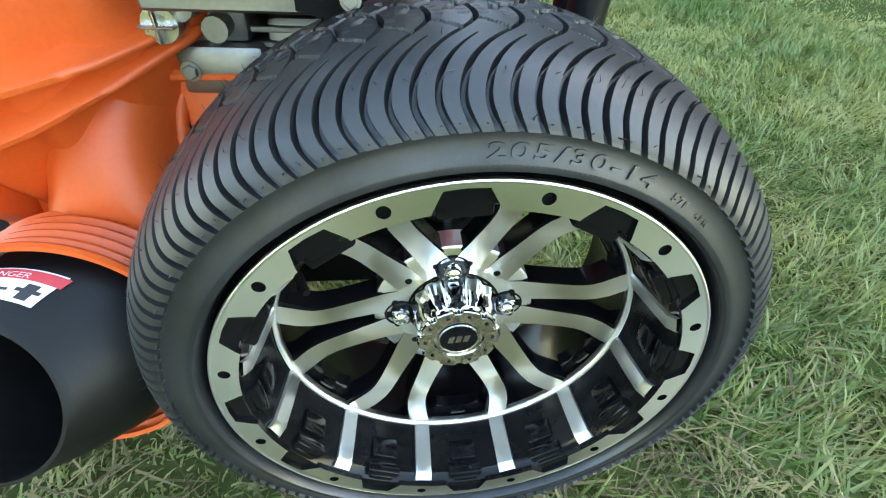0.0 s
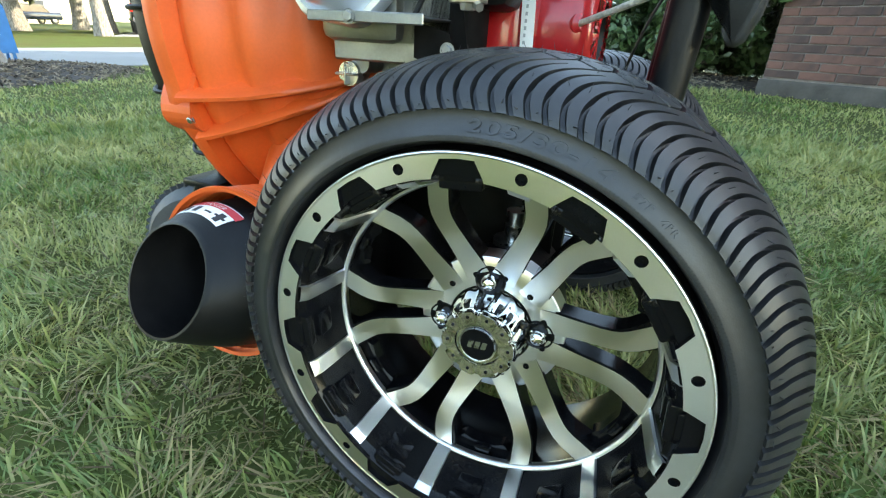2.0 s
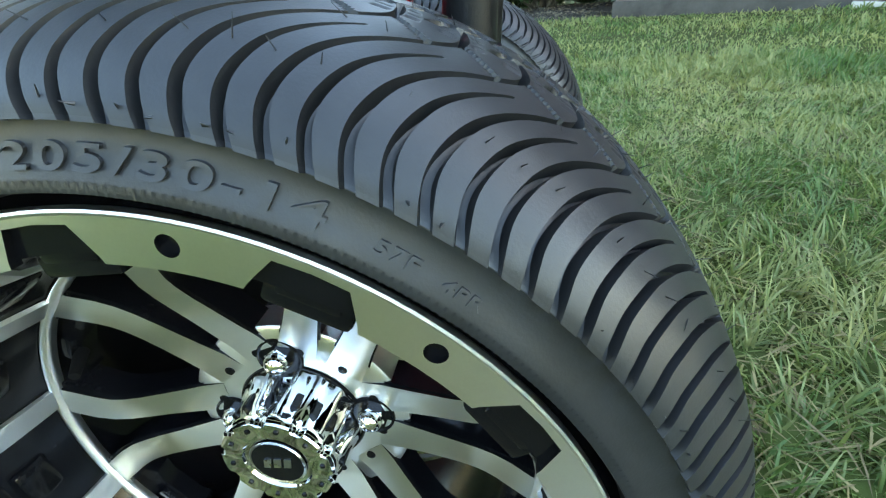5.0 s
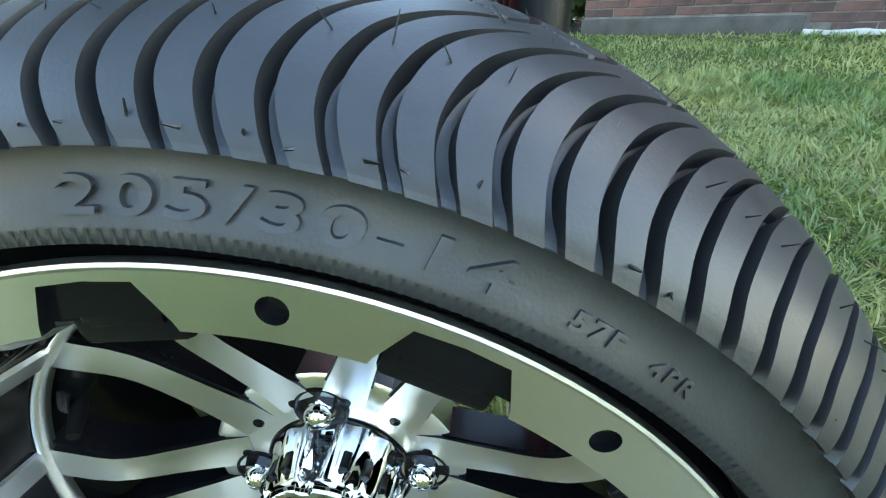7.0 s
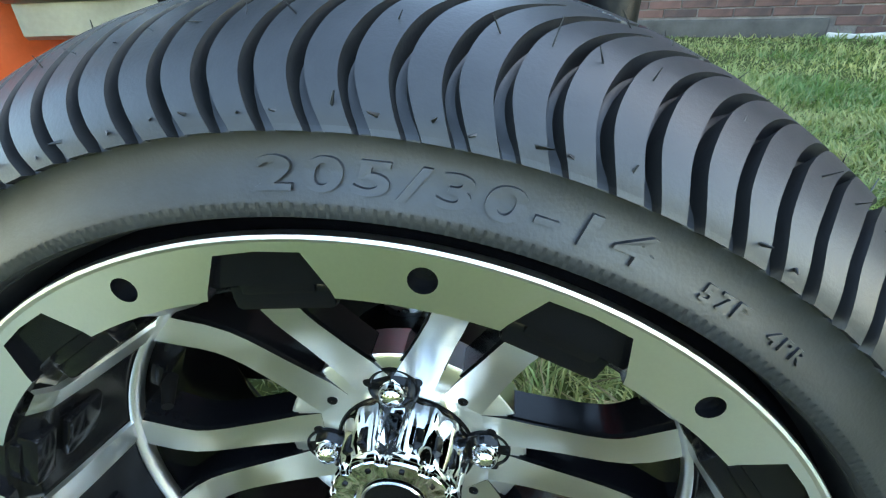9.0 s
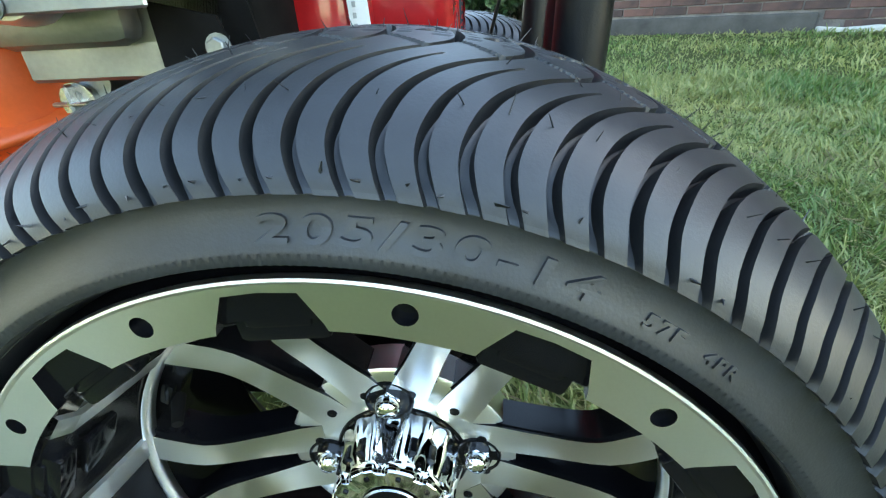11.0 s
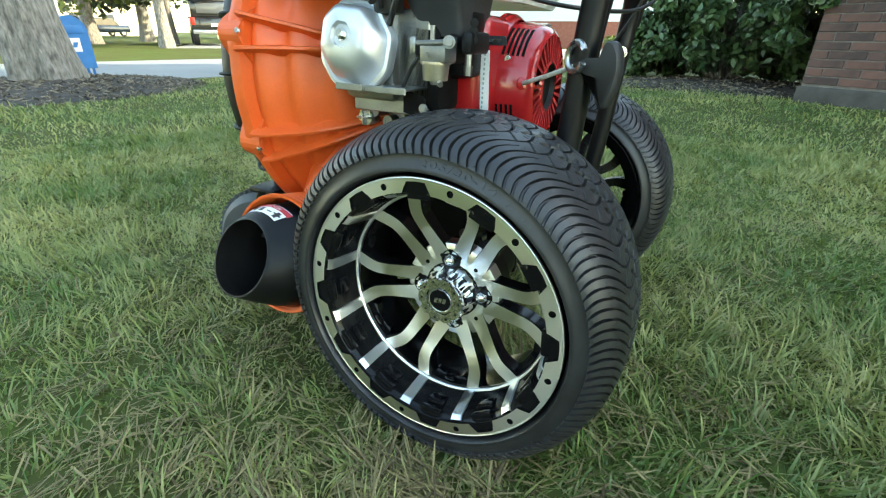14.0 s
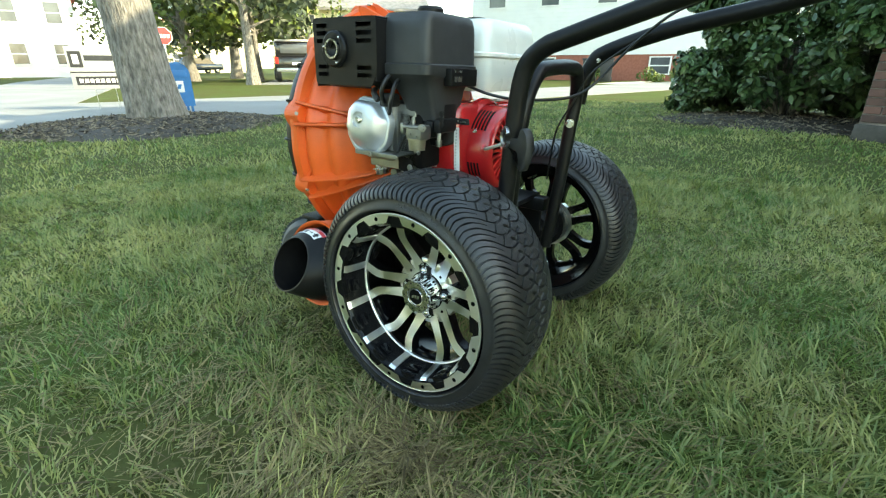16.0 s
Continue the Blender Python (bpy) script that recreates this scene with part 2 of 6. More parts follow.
def sweep(bm, pts, r, n=12, mat=0, flat=1.0):
    """A tube along points; r is one radius or one for each point."""
    pts = [Vector(p) for p in pts]
    side = None
    rings = []
    for i, p in enumerate(pts):
        d = (pts[min(i + 1, len(pts) - 1)] - pts[max(i - 1, 0)]).normalized()
        if side is None:
            side = d.orthogonal().normalized()
        side = (side - d * side.dot(d)).normalized()
        up = d.cross(side)
        rr = r[i] if isinstance(r, (list, tuple)) else r
        rings.append([bm.verts.new(p + rr * (math.cos(2 * math.pi * k / n) * side + flat * math.sin(2 * math.pi * k / n) * up)) for k in range(n)])
    for a, b in zip(rings, rings[1:]):
        for k in range(n):
            bm.faces.new((a[k], a[(k + 1) % n], b[(k + 1) % n], b[k])).material_index = mat
    for end in (rings[0], rings[-1]):
        bm.faces.new(end).material_index = mat


def plate(bm, pts, thick, m=None, mat=0, side=None, holes=()):
    """A flat outline in x and z, with holes, made thick along +y from y = 0."""
    loops = [[Vector((x, 0, z)) for x, z in lp] for lp in (pts, *holes)]
    tris = tessellate_polygon([[Vector((v.x, v.z, 0)) for v in lp] for lp in loops])
    flat = [v for lp in loops for v in lp]
    front = [bm.verts.new(v) for v in flat]
    back = [bm.verts.new(v + Vector((0, thick, 0))) for v in flat]
    for a, b, c in tris:
        bm.faces.new((front[a], front[b], front[c])).material_index = mat
        bm.faces.new((back[c], back[b], back[a])).material_index = mat
    k = 0
    for lp in loops:
        n = len(lp)
        for i in range(n):
            a, b = k + i, k + (i + 1) % n
            bm.faces.new((front[a], front[b], back[b], back[a])).material_index = mat if side is None else side
        k += n
    if m is not None:
        bmesh.ops.transform(bm, matrix=m, verts=front + back)
    return front + back


def circle(r, n=24, x=0.0, z=0.0):
    return [(x + r * math.sin(2 * math.pi * i / n), z + r * math.cos(2 * math.pi * i / n)) for i in range(n)]


def hex_bolt(bm, p, d, r, h=None, mat=0):
    """A hexagon head with a washer at p, its axis d."""
    m = Matrix.Translation(p) @ Vector(d).to_track_quat("Y", "Z").to_matrix().to_4x4()
    h = h or r * 0.7
    lathe(bm, [(0.0001, r * 0.15), (r * 1.35, r * 0.15), (r * 1.35, 0)], 16, m, mat)
    lathe(bm, [(r, r * 0.15), (r, h), (r * 0.85, h * 1.15), (0.0001, h * 1.15)], 6, m, mat)


def from_arrays(name, verts, faces, mats, smooth=False):
    me = bpy.data.meshes.new(name)
    k = faces.shape[1]
    me.vertices.add(len(verts))
    me.vertices.foreach_set("co", np.ascontiguousarray(verts, np.float32).ravel())
    me.loops.add(faces.size)
    me.loops.foreach_set("vertex_index", np.ascontiguousarray(faces, np.int32).ravel())
    me.polygons.add(len(faces))
    me.polygons.foreach_set("loop_start", np.arange(0, faces.size, k, dtype=np.int32))
    me.update(calc_edges=True)
    for m in (mats if isinstance(mats, (list, tuple)) else [mats]):
        me.materials.append(m)
    if smooth:
        me.shade_smooth()
    return me


def lettering(text, size, depth, slant=0.0, bold=0.0, name="lettering", spread=1.0):
    """A mesh of raised letters in x and z, the front at -y."""
    cu = bpy.data.curves.new(name, "FONT")
    cu.body, cu.size, cu.extrude, cu.align_x = text, size, depth, "CENTER"
    cu.shear, cu.offset, cu.space_character = slant, size * bold, spread
    ob = bpy.data.objects.new(name, cu)
    scene.collection.objects.link(ob)
    me = bpy.data.meshes.new_from_object(ob.evaluated_get(bpy.context.evaluated_depsgraph_get()))
    bpy.data.objects.remove(ob)
    me.transform(Matrix.Rotation(radians(90), 4, "X"))
    return me

# ---- the blower: wheels ----
blower = thing("leaf_blower", "orange walk-behind leaf blower with red engine on lawn", "leaf blower", at=TIP)
HUB_Z, PHASE = 0.239, -4.5
RIM_W = 0.192


def polar(r, deg):
    return r * math.sin(radians(deg)), r * math.cos(radians(deg))


def tyre_mesh():
    """The tyre as one skin: sidewalls, and a tread whose grooves are cut into its height."""
    half = [(0.2100, -0.0048), (0.2150, -0.0030), (0.2210, 0.0010), (0.2270, 0.0065), (0.2325, 0.0140), (0.2370, 0.0240),
            (0.2405, 0.0360), (0.2432, 0.0520), (0.2450, 0.0700), (0.2458, 0.0860), (0.2460, 0.1025)]
    half = [(r, y if y < 0.02 else y * RIM_W / 0.205) for r, y in half]
    ctrl = half + [(r, RIM_W - y) for r, y in half[-2::-1]]
    line = smooth_line([(r, y, 0) for r, y in ctrl], 12)
    P = np.array([(p.x, p.y) for p in line])
    arc = np.r_[0, np.cumsum(np.hypot(*np.diff(P, axis=0).T))]
    Q = arc[-1]
    ns, N = 150, 60
    q = np.linspace(0, Q, ns)
    r, y = np.interp(q, arc, P[:, 0]), np.interp(q, arc, P[:, 1])
    dr, dy = np.gradient(r, q), np.gradient(y, q)
    ln = np.hypot(dr, dy)
    nr, ny = dy / ln, -dr / ln
    front = q <= Q / 2
    qn = np.where(front, q, Q - q)
    qm = qn[None, :]
    # the sweep of the long grooves, in pitches, against the way in from the shoulder
    f_q = [0, .0065, .0141, .0225, .0333, .0443, .0560, .0680, .0780, .0860, .0950, .1050, .1120, .1230, .1340, .1450]
    f_v = [.19, .057, -.037, -.013, .134, .418, .79, 1.20, 1.44, 1.53, 1.53, 1.46, 1.36, .98, .60, .45]
    squeeze = (Q / 2 - 0.05) / (0.1206 - 0.05)
    f_q = [a if a < 0.05 else 0.05 + (a - 0.05) * squeeze for a in f_q]
    crown = 0.05 + 0.071 * squeeze
    knots = smooth_line([(a * 20, b, 0) for a, b in zip(f_q, f_v)], 8)
    f_q, f_v = np.array([p.x / 20 for p in knots]), np.array([p.y for p in knots])
    f = np.interp(qn, f_q, f_v)
    # the skin's rows follow the grooves, so that their edges stay clean
    slope = np.gradient(f, q) * (2 * math.pi * 0.235 / N)
    tilt = np.minimum(np.sqrt(1 + slope ** 2), 1.9)
    w_long = np.interp(qn, [0, .012, .03, .055, .075, .09], [.078, .072, .058, .042, .048, .058]) * tilt
    w_short = np.interp(qn, [0, .012, .03, .045, .058, .062], [.072, .066, .050, .032, .010, -.05]) * tilt
    lay = []
    for h in range(2 * N):
        here, after = (w_long, w_short) if h % 2 == 0 else (w_short, w_long)
        here, after = np.where(front, here, after).clip(0.02, 0.12), np.where(front, after, here).clip(0.02, 0.12)
        for d in (-here - 0.018, 0.016 - here, -0.35 * here, 0.35 * here, here - 0.016, here + 0.018):
            lay.append(h * 0.5 + d)
        lo, hi = here + 0.018, 0.482 - after
        for k in range(1, 11):
            lay.append(h * 0.5 + lo + (hi - lo) * k / 11)
    nt = len(lay)
    th = (np.array(lay) + f[None, :]) / N
    U0 = th * N
    U = U0 + np.where(front, 0.0, 0.5)[None, :]
    def near(v):
        return np.abs((v + 0.5) % 1 - 0.5)

    def groove(d, w, soft=0.034):
        return np.clip((w - d) / soft + 0.5, 0, 1)

    w_long, w_short = w_long[None, :], w_short[None, :]
    g = groove(near(U - f[None, :]), w_long) * (qm < crown)
    g = np.maximum(g, groove(near(U - 0.5 - f[None, :]), w_short))
    # the long grooves run on past the crown and meet those of the other side
    for here, shift in ((q, 0.0), (Q - q, 0.5)):
        over = (here > Q / 2 - 0.004) & (here < crown + 0.019)
        fo = np.interp(here, f_q, f_v)[None, :]
        g = np.maximum(g, groove(near(U0 + shift - fo), 0.075, 0.09) * over[None, :])
    # thin cuts from hook to hook
    back = (0.20 - U) % 1
    line_q = 0.05 + (0.0175 + 0.0245 * back) * squeeze
    g = np.maximum(g, 0.75 * np.clip((0.0010 - np.abs(qm - line_q)) / 0.0010 + 0.5, 0, 1) * (back < 0.70))
    # short sipes in the crown blocks
    side = (U - f[None, :]) % 1
    dash = ((side > 0.12) & (side < 0.30)) | ((side > 0.62) & (side < 0.86))
    for qk in (0.0865, 0.0935, 0.1005, 0.1075):
        g = np.maximum(g, 0.14 * (np.abs(qm - qk) < 0.0008) * dash)
    depth = np.interp(qm, [0, 0.008, 0.03], [0.0030, 0.0056, 0.0066])
    # rounded block edges and faint wear
    H = -g * depth
    R = r[None, :] + nr[None, :] * H
    Y = y[None, :] + ny[None, :] * H
    # sidewall from the bead to the blocks, front and back
    wall = [(0.1840, 0.0200), (0.1846, 0.0140), (0.1856, 0.0100), (0.1868, 0.0065), (0.1877, 0.0026), (0.1883, -0.0010),
            (0.1888, -0.0044), (0.1897, -0.0062), (0.1914, -0.0065), (0.1940, -0.0058), (0.1975, -0.0043), (0.2010, -0.0030), (0.2045, -0.0021), (0.2075, -0.0017), (0.2094, -0.0019)]
    wr, wy = np.array(wall).T
    one = np.ones((nt, 1))
    R = np.concatenate([one * wr, R, one * wr[::-1]], 1)
    Y = np.concatenate([one * wy, Y, one * (RIM_W - wy[::-1])], 1)
    A = 2 * math.pi * np.concatenate([th[:, :1] * np.ones(len(wall)), th, th[:, -1:] * np.ones(len(wall))], 1)
    V = np.stack([R * np.sin(A), Y, R * np.cos(A)], -1).reshape(-1, 3)
    m = R.shape[1]
    i, j = np.meshgrid(np.arange(nt), np.arange(m - 1), indexing="ij")
    i2 = (i + 1) % nt
    F = np.stack([i * m + j, i * m + j + 1, i2 * m + j + 1, i2 * m + j], -1).reshape(-1, 4)
    me = from_arrays("tyre", V, F, RUBBER, True)
    me.materials.append(RUBBER_WALL)
    nw = len(wall)
    me.polygons.foreach_set("material_index", ((j < nw + 1) | (j >= m - 2 - nw)).astype(np.int32).ravel())
    me.set_sharp_from_angle(angle=radians(40))
    rng = np.random.default_rng(5)
    # thin rubber hairs left by the mould
    hv, hf = [], []
    for k in range(120):
        for qq, share in ((0.0045, 0.9), (0.030, 0.6), (0.060, 0.35), (0.098, 0.6), (0.115, 0.6)):
            if rng.random() > share:
                continue
            u = (k * 0.5 + 0.25 + (float(np.interp(qq, f_q, f_v)) if qq < 0.08 else rng.random() * 0.5)) / N
            a = 2 * math.pi * u
            jn = int(round(qq / Q * (ns - 1)))
            c = np.array([r[jn] * math.sin(a), y[jn], r[jn] * math.cos(a)])
            nn = np.array([nr[jn] * math.sin(a), ny[jn], nr[jn] * math.cos(a)])
            nn = nn + rng.normal(0, 0.1 if qq < 0.01 else 0.4, 3)
            nn /= np.linalg.norm(nn)
            s1 = np.cross(nn, (0.3, 0.9, 0.2))
            s1 /= np.linalg.norm(s1)
            s2 = np.cross(nn, s1)
            hl = (0.0010 if qq < 0.01 else rng.uniform(0.002, 0.0055))
            w = 0.00036 if qq > 0.01 else 0.0008
            b = len(hv)
            for z in range(3):
                hv.append(c + w * (math.cos(2.1 * z) * s1 + math.sin(2.1 * z) * s2) - nn * 0.001)
            bend = rng.normal(0, 0.0015, 3)
            for z in range(3):
                hv.append(c + nn * hl + bend + 0.35 * w * (math.cos(2.1 * z) * s1 + math.sin(2.1 * z) * s2))
            for z in range(3):
                z2 = (z + 1) % 3
                hf.append((b + z, b + z2, b + 3 + z2, b + 3 + z))
    hairs = from_arrays("mould_hair", np.array(hv), np.array(hf), RUBBER)
    return me, hairs


def bent_letters(text, size, r, mid_deg, wide=1.0, depth=0.0008, spread=1.15):
    """Raised letters set on an arc of the sidewall."""
    me = lettering(text, size, depth, 0.08, 0.022, spread=spread)
    for v in me.vertices:
        a = radians(mid_deg) + wide * v.co.x / r
        rr = r + v.co.z
        lie = float(np.interp(rr, [0.1914, 0.1940, 0.1975, 0.2010, 0.2045, 0.2075], [-0.0065, -0.0058, -0.0043, -0.0030, -0.0021, -0.0017]))
        v.co = Vector((rr * math.sin(a), lie + v.co.y, rr * math.cos(a)))
    me.materials.clear()
    me.materials.append(RUBBER_WALL)
    return me


def spoke_y(r):
    return float(np.interp(r, [0.04, 0.06, 0.09, 0.12, 0.15], [0.0865, 0.0845, 0.0770, 0.0690, 0.0620]))


def ribbon(bm, line, w, top, mat, side, thick):
    """A flat arm along (radial, lateral) points turned to an angle; its face follows the dish of the wheel."""
    fr, bk = [], []
    n = len(line)
    for i, (a, b) in enumerate(line):
        a0, b0 = line[max(0, i - 1)]
        a1, b1 = line[min(n - 1, i + 1)]
        d = Vector((a1 - a0, b1 - b0)).normalized()
        ww = w[i]
        for s in (-1, 1):
            x, z = b + s * ww * d.x, a - s * ww * d.y
            r = math.hypot(x, z)
            fr.append(bm.verts.new((x, spoke_y(r) + top, z)))
            bk.append(bm.verts.new((x, spoke_y(r) + top + thick, z)))
    for i in range(n - 1):
        a, b, c, d = 2 * i, 2 * i + 1, 2 * i + 3, 2 * i + 2
        bm.faces.new((fr[a], fr[b], fr[c], fr[d])).material_index = mat
        bm.faces.new((bk[d], bk[c], bk[b], bk[a])).material_index = side
        bm.faces.new((fr[b], bk[b], bk[c], fr[c])).material_index = side
        bm.faces.new((fr[d], bk[d], bk[a], fr[a])).material_index = side
    for a, b in ((0, 1), (2 * n - 1, 2 * n - 2)):
        bm.faces.new((fr[b], fr[a], bk[a], bk[b])).material_index = side


def make_wheel(at):
    bm = bmesh.new()
    # black barrel: front step, inner barrel behind the spokes, back flange
    lathe(bm, [(0.1862, 0.018), (0.1838, 0.0110), (0.1815, 0.0022), (0.1650, 0.0030), (0.1630, 0.0075), (0.1590, 0.0110), (0.1560, 0.0300),
               (0.1530, 0.0560), (0.1505, 0.0600), (0.1490, 0.0600), (0.1500, 0.0660), (0.1500, 0.1000), (0.1560, 0.1150), (0.1560, RIM_W - 0.030), (0.1680, RIM_W - 0.017), (0.1820, RIM_W - 0.004), (0.1865, RIM_W - 0.006), (0.1866, RIM_W - 0.015)], 96)
    wheel = part("wheel", bm, GLOSS_BLACK, blower, "gloss black alloy wheel with machined face", at, 30)
    tyre, hairs = tyre_mesh()
    tob = part("tyre", tyre, None, wheel, "black low-profile turf tyre with wavy tread")
    part("mould_hairs", hairs, None, wheel)["kind"] = "stuff"
    part("size_marking", bent_letters("205/30-14", 0.0104, 0.1966, 16.3, 1.86, depth=0.0013, spread=1.20), None, wheel, "raised tyre size lettering")
    part("load_marking", bent_letters("57F", 0.0058, 0.1968, 36.3, 1.45), None, wheel, "raised load marking")
    part("ply_marking", bent_letters("4PR", 0.0050, 0.1968, 42.5, 1.45), None, wheel, "raised ply marking")
    # bead line and rim protector ridges
    bm = bmesh.new()
    lathe(bm, [(0.1876, 0.0016), (0.1882, -0.0016), (0.1892, -0.0020)], 128)
    part("rim_guard", bm, RUBBER_WALL, wheel)
    # fine radial ticks moulded beside the rim
    tk = []
    for k in range(420):
        a0 = 2 * math.pi * k / 420
        for rr, yy, da in ((0.1898, -0.0055, -0.0026), (0.1898, -0.0055, 0.0026), (0.1934, -0.0053, 0.0022), (0.1934, -0.0053, -0.0022)):
            tk.append((rr * math.sin(a0 + da), yy - 0.0011, rr * math.cos(a0 + da)))
    part("tick_ring", from_arrays("tick_ring", np.array(tk), np.arange(420 * 4).reshape(-1, 4), RUBBER_WALL), None, wheel)["kind"] = "stuff"
    # machined lip with twelve notches and holes
    bm = bmesh.new()
    for k in range(12):
        c = 30 * k - 15
        out = [polar(0.1815, c - 15 + 30 * i / 14) for i in range(15)]
        inner = [polar(0.1772, c + 15), polar(0.1768, c + 10.9), polar(0.1655, c + 8.6)]
        inner += [polar(0.1628, c + 8.2 - 16.4 * i / 6) for i in range(7)]
        inner += [polar(0.1655, c - 8.6), polar(0.1768, c - 10.9), polar(0.1772, c - 15)]
        hx, hz = polar(0.1722, c)
        plate(bm, out + inner, 0.0045, pose(0, -0.0004, 0), 0, 1, [circle(0.0042, 20, hx, hz)])
    part("machined_lip", bm, [MACHINED, GLOSS_BLACK], wheel, "machined aluminium lip with notches", smooth=25)
    bm = bmesh.new()
    lathe(bm, [(0.1800, -0.0006), (0.1812, -0.0012), (0.1822, -0.0008), (0.1828, 0.0010), (0.1822, 0.0028)], 160)
    part("lip_edge", bm, MACHINED, wheel, "bright turned edge of the lip")
    # black cups in the lip holes, and glossy pockets behind the notches
    bm = bmesh.new()
    lathe(bm, [(0.0043, -0.0002), (0.0041, 0.0030), (0.0037, 0.0046), (0.0026, 0.0036), (0.0012, 0.0030), (0.0001, 0.0028)], 20)
    cup = finish("lip_bolt", bm, GLOSS_BLACK)
    for k in range(12):
        x, z = polar(0.1722, 30 * k - 15)
        part("lip_bolt", cup, None, wheel, at=pose(x, 0.0, z))
    bm = bmesh.new()
    box(bm, (-0.0165, 0.0055, 0.1535), (0.0165, 0.0160, 0.1640), 0.0022, 2)
    box(bm, (-0.0120, 0.0040, 0.1600), (0.0120, 0.0110, 0.1720), 0.0018, 2)
    box(bm, (-0.0130, 0.0200, 0.1520), (0.0130, 0.0400, 0.1568), 0.0022, 2)
    pocket = finish("notch_pocket", bm, GLOSS_BLACK)
    for k in range(12):
        part("notch_pocket", pocket, None, wheel, at=pose(0, 0, 0, 0, 30 * k, 0))
    # machined stripes down the barrel
    bm = bmesh.new()
    pr = [(0.1622, 0.0045, 0.0085), (0.1575, 0.0110, 0.0082), (0.1545, 0.0300, 0.0080), (0.1508, 0.0585, 0.0078)]
    rows = []
    for r, y, w in pr:
        rows.append([bm.verts.new((s * w, y, r + dz)) for s, dz in ((-1, 0.0012), (-0.92, -0.0012), (0.92, -0.0012), (1, 0.0012))])
    for a, b in zip(rows, rows[1:]):
        for i in range(3):
            bm.faces.new((a[i], a[i + 1], b[i + 1], b[i]))
    stripe = finish("barrel_stripe", bm, MACHINED, 20)
    for k in range(12):
        part("barrel_stripe", stripe, None, wheel, at=pose(0, 0, 0, 0, 30 * k - 15, 0))
    bm = bmesh.new()
    lathe(bm, [(0.1515, 0.0570), (0.1502, 0.0572), (0.1488, 0.0584), (0.1476, 0.0610), (0.1480, 0.0650)], 128)
    part("spoke_ring", bm, MACHINED, wheel, "machined ring round the spokes")
    # six forked spokes, each with two arms
    for k in range(6):
        bm = bmesh.new()
        for s in (-1, 1):
            base = [(0.048, 0.0150), (0.062, 0.0158), (0.076, 0.0164), (0.090, 0.0172), (0.102, 0.0178), (0.112, 0.0189), (0.120, 0.0208), (0.128, 0.0246), (0.138, 0.0314), (0.1487, 0.0384)]
            ln = [(a, s * b) for a, b in base]
            ribbon(bm, ln, [0.0120, 0.0112, 0.0100, 0.0092, 0.0088, 0.0088, 0.0090, 0.0092, 0.0092, 0.0094], -0.0022, 0, 1, 0.004)
            ribbon(bm, ln, [0.0132, 0.0124, 0.0110, 0.0101, 0.0098, 0.0099, 0.0102, 0.0108, 0.0118, 0.0132], 0.0, 1, 1, 0.020)
        part("spoke", bm, [MACHINED, GLOSS_BLACK], wheel, "forked spoke with brushed face and black sides", pose(0, 0, 0, 0, 30 + 60 * k, 0), 25)
    # glossy webs at the outer ends of the windows
    bm = bmesh.new()
    plate(bm, [polar(0.150, -13 + 26 * i / 8) for i in range(9)] + [polar(0.136, 9), polar(0.139, 5), polar(0.139, -5), polar(0.136, -9)], 0.012, pose(0, 0.0715, 0))
    box(bm, (-0.008, 0.0660, 0.140), (0.008, 0.0740, 0.1475), 0.0015)
    web = finish("window_web", bm, GLOSS_BLACK)
    for k in range(6):
        part("window_web", web, None, wheel, at=pose(0, 0, 0, 0, 60 * k, 0))
    # hub face, lug holes, lug nuts
    bm = bmesh.new()
    lathe(bm, [(0.0300, 0.0836), (0.0480, 0.0834), (0.0690, 0.0826), (0.0712, 0.0838), (0.0716, 0.1050), (0.0001, 0.1050)], 72)
    part("hub_face", bm, MACHINED, wheel, "brushed aluminium hub face")
    bm = bmesh.new()
    lathe(bm, [(0.0150, 0.0006), (0.0145, -0.0010), (0.0136, -0.0012), (0.0122, -0.0002), (0.0001, -0.0002)], 32)
    seat = finish("lug_hole", bm, GLOSS_BLACK)
    bm = bmesh.new()
    lathe(bm, [(0.0086, 0.0), (0.0086, -0.0030), (0.0072, -0.0045)], 6)
    lathe(bm, [(0.0076, -0.0030), (0.0074, -0.0062), (0.0060, -0.0088), (0.0034, -0.0104), (0.0001, -0.0110)], 24)
    nut = finish("lug_nut", bm, CHROME)
    for k in range(4):
        x, z = polar(0.0475, 90 * k)
        part("lug_hole", seat, None, wheel, at=pose(x, 0.0826, z))
        part("lug_nut", nut, None, wheel, at=pose(x, 0.0826, z))
    bm = bmesh.new()
    lathe(bm, [(0.0001, -0.0006), (0.0030, -0.0004), (0.0032, 0.0006)], 14)
    dot = finish("hub_rivet", bm, GLOSS_BLACK)
    for k in range(12):
        x, z = polar(0.0535, 30 * k + 15)
        part("hub_rivet", dot, None, wheel, at=pose(x, 0.0825, z))
    bm = bmesh.new()
    lathe(bm, [(0.0395, 0.0832), (0.0402, 0.0822), (0.0412, 0.0822), (0.0420, 0.0834)], 64)
    part("cap_gasket", bm, GLOSS_BLACK, wheel)
    # chrome centre cap with scalloped sides and a notched crown
    bm = bmesh.new()
    prof = [(0.0400, 0.0840), (0.0385, 0.0800), (0.0372, 0.0740), (0.0352, 0.0600), (0.0338, 0.0535), (0.0352, 0.0515), (0.0352, 0.0475), (0.0336, 0.0455), (0.0215, 0.0462), (0.0205, 0.0480), (0.0001, 0.0482)]
    vs = lathe(bm, prof, 96)
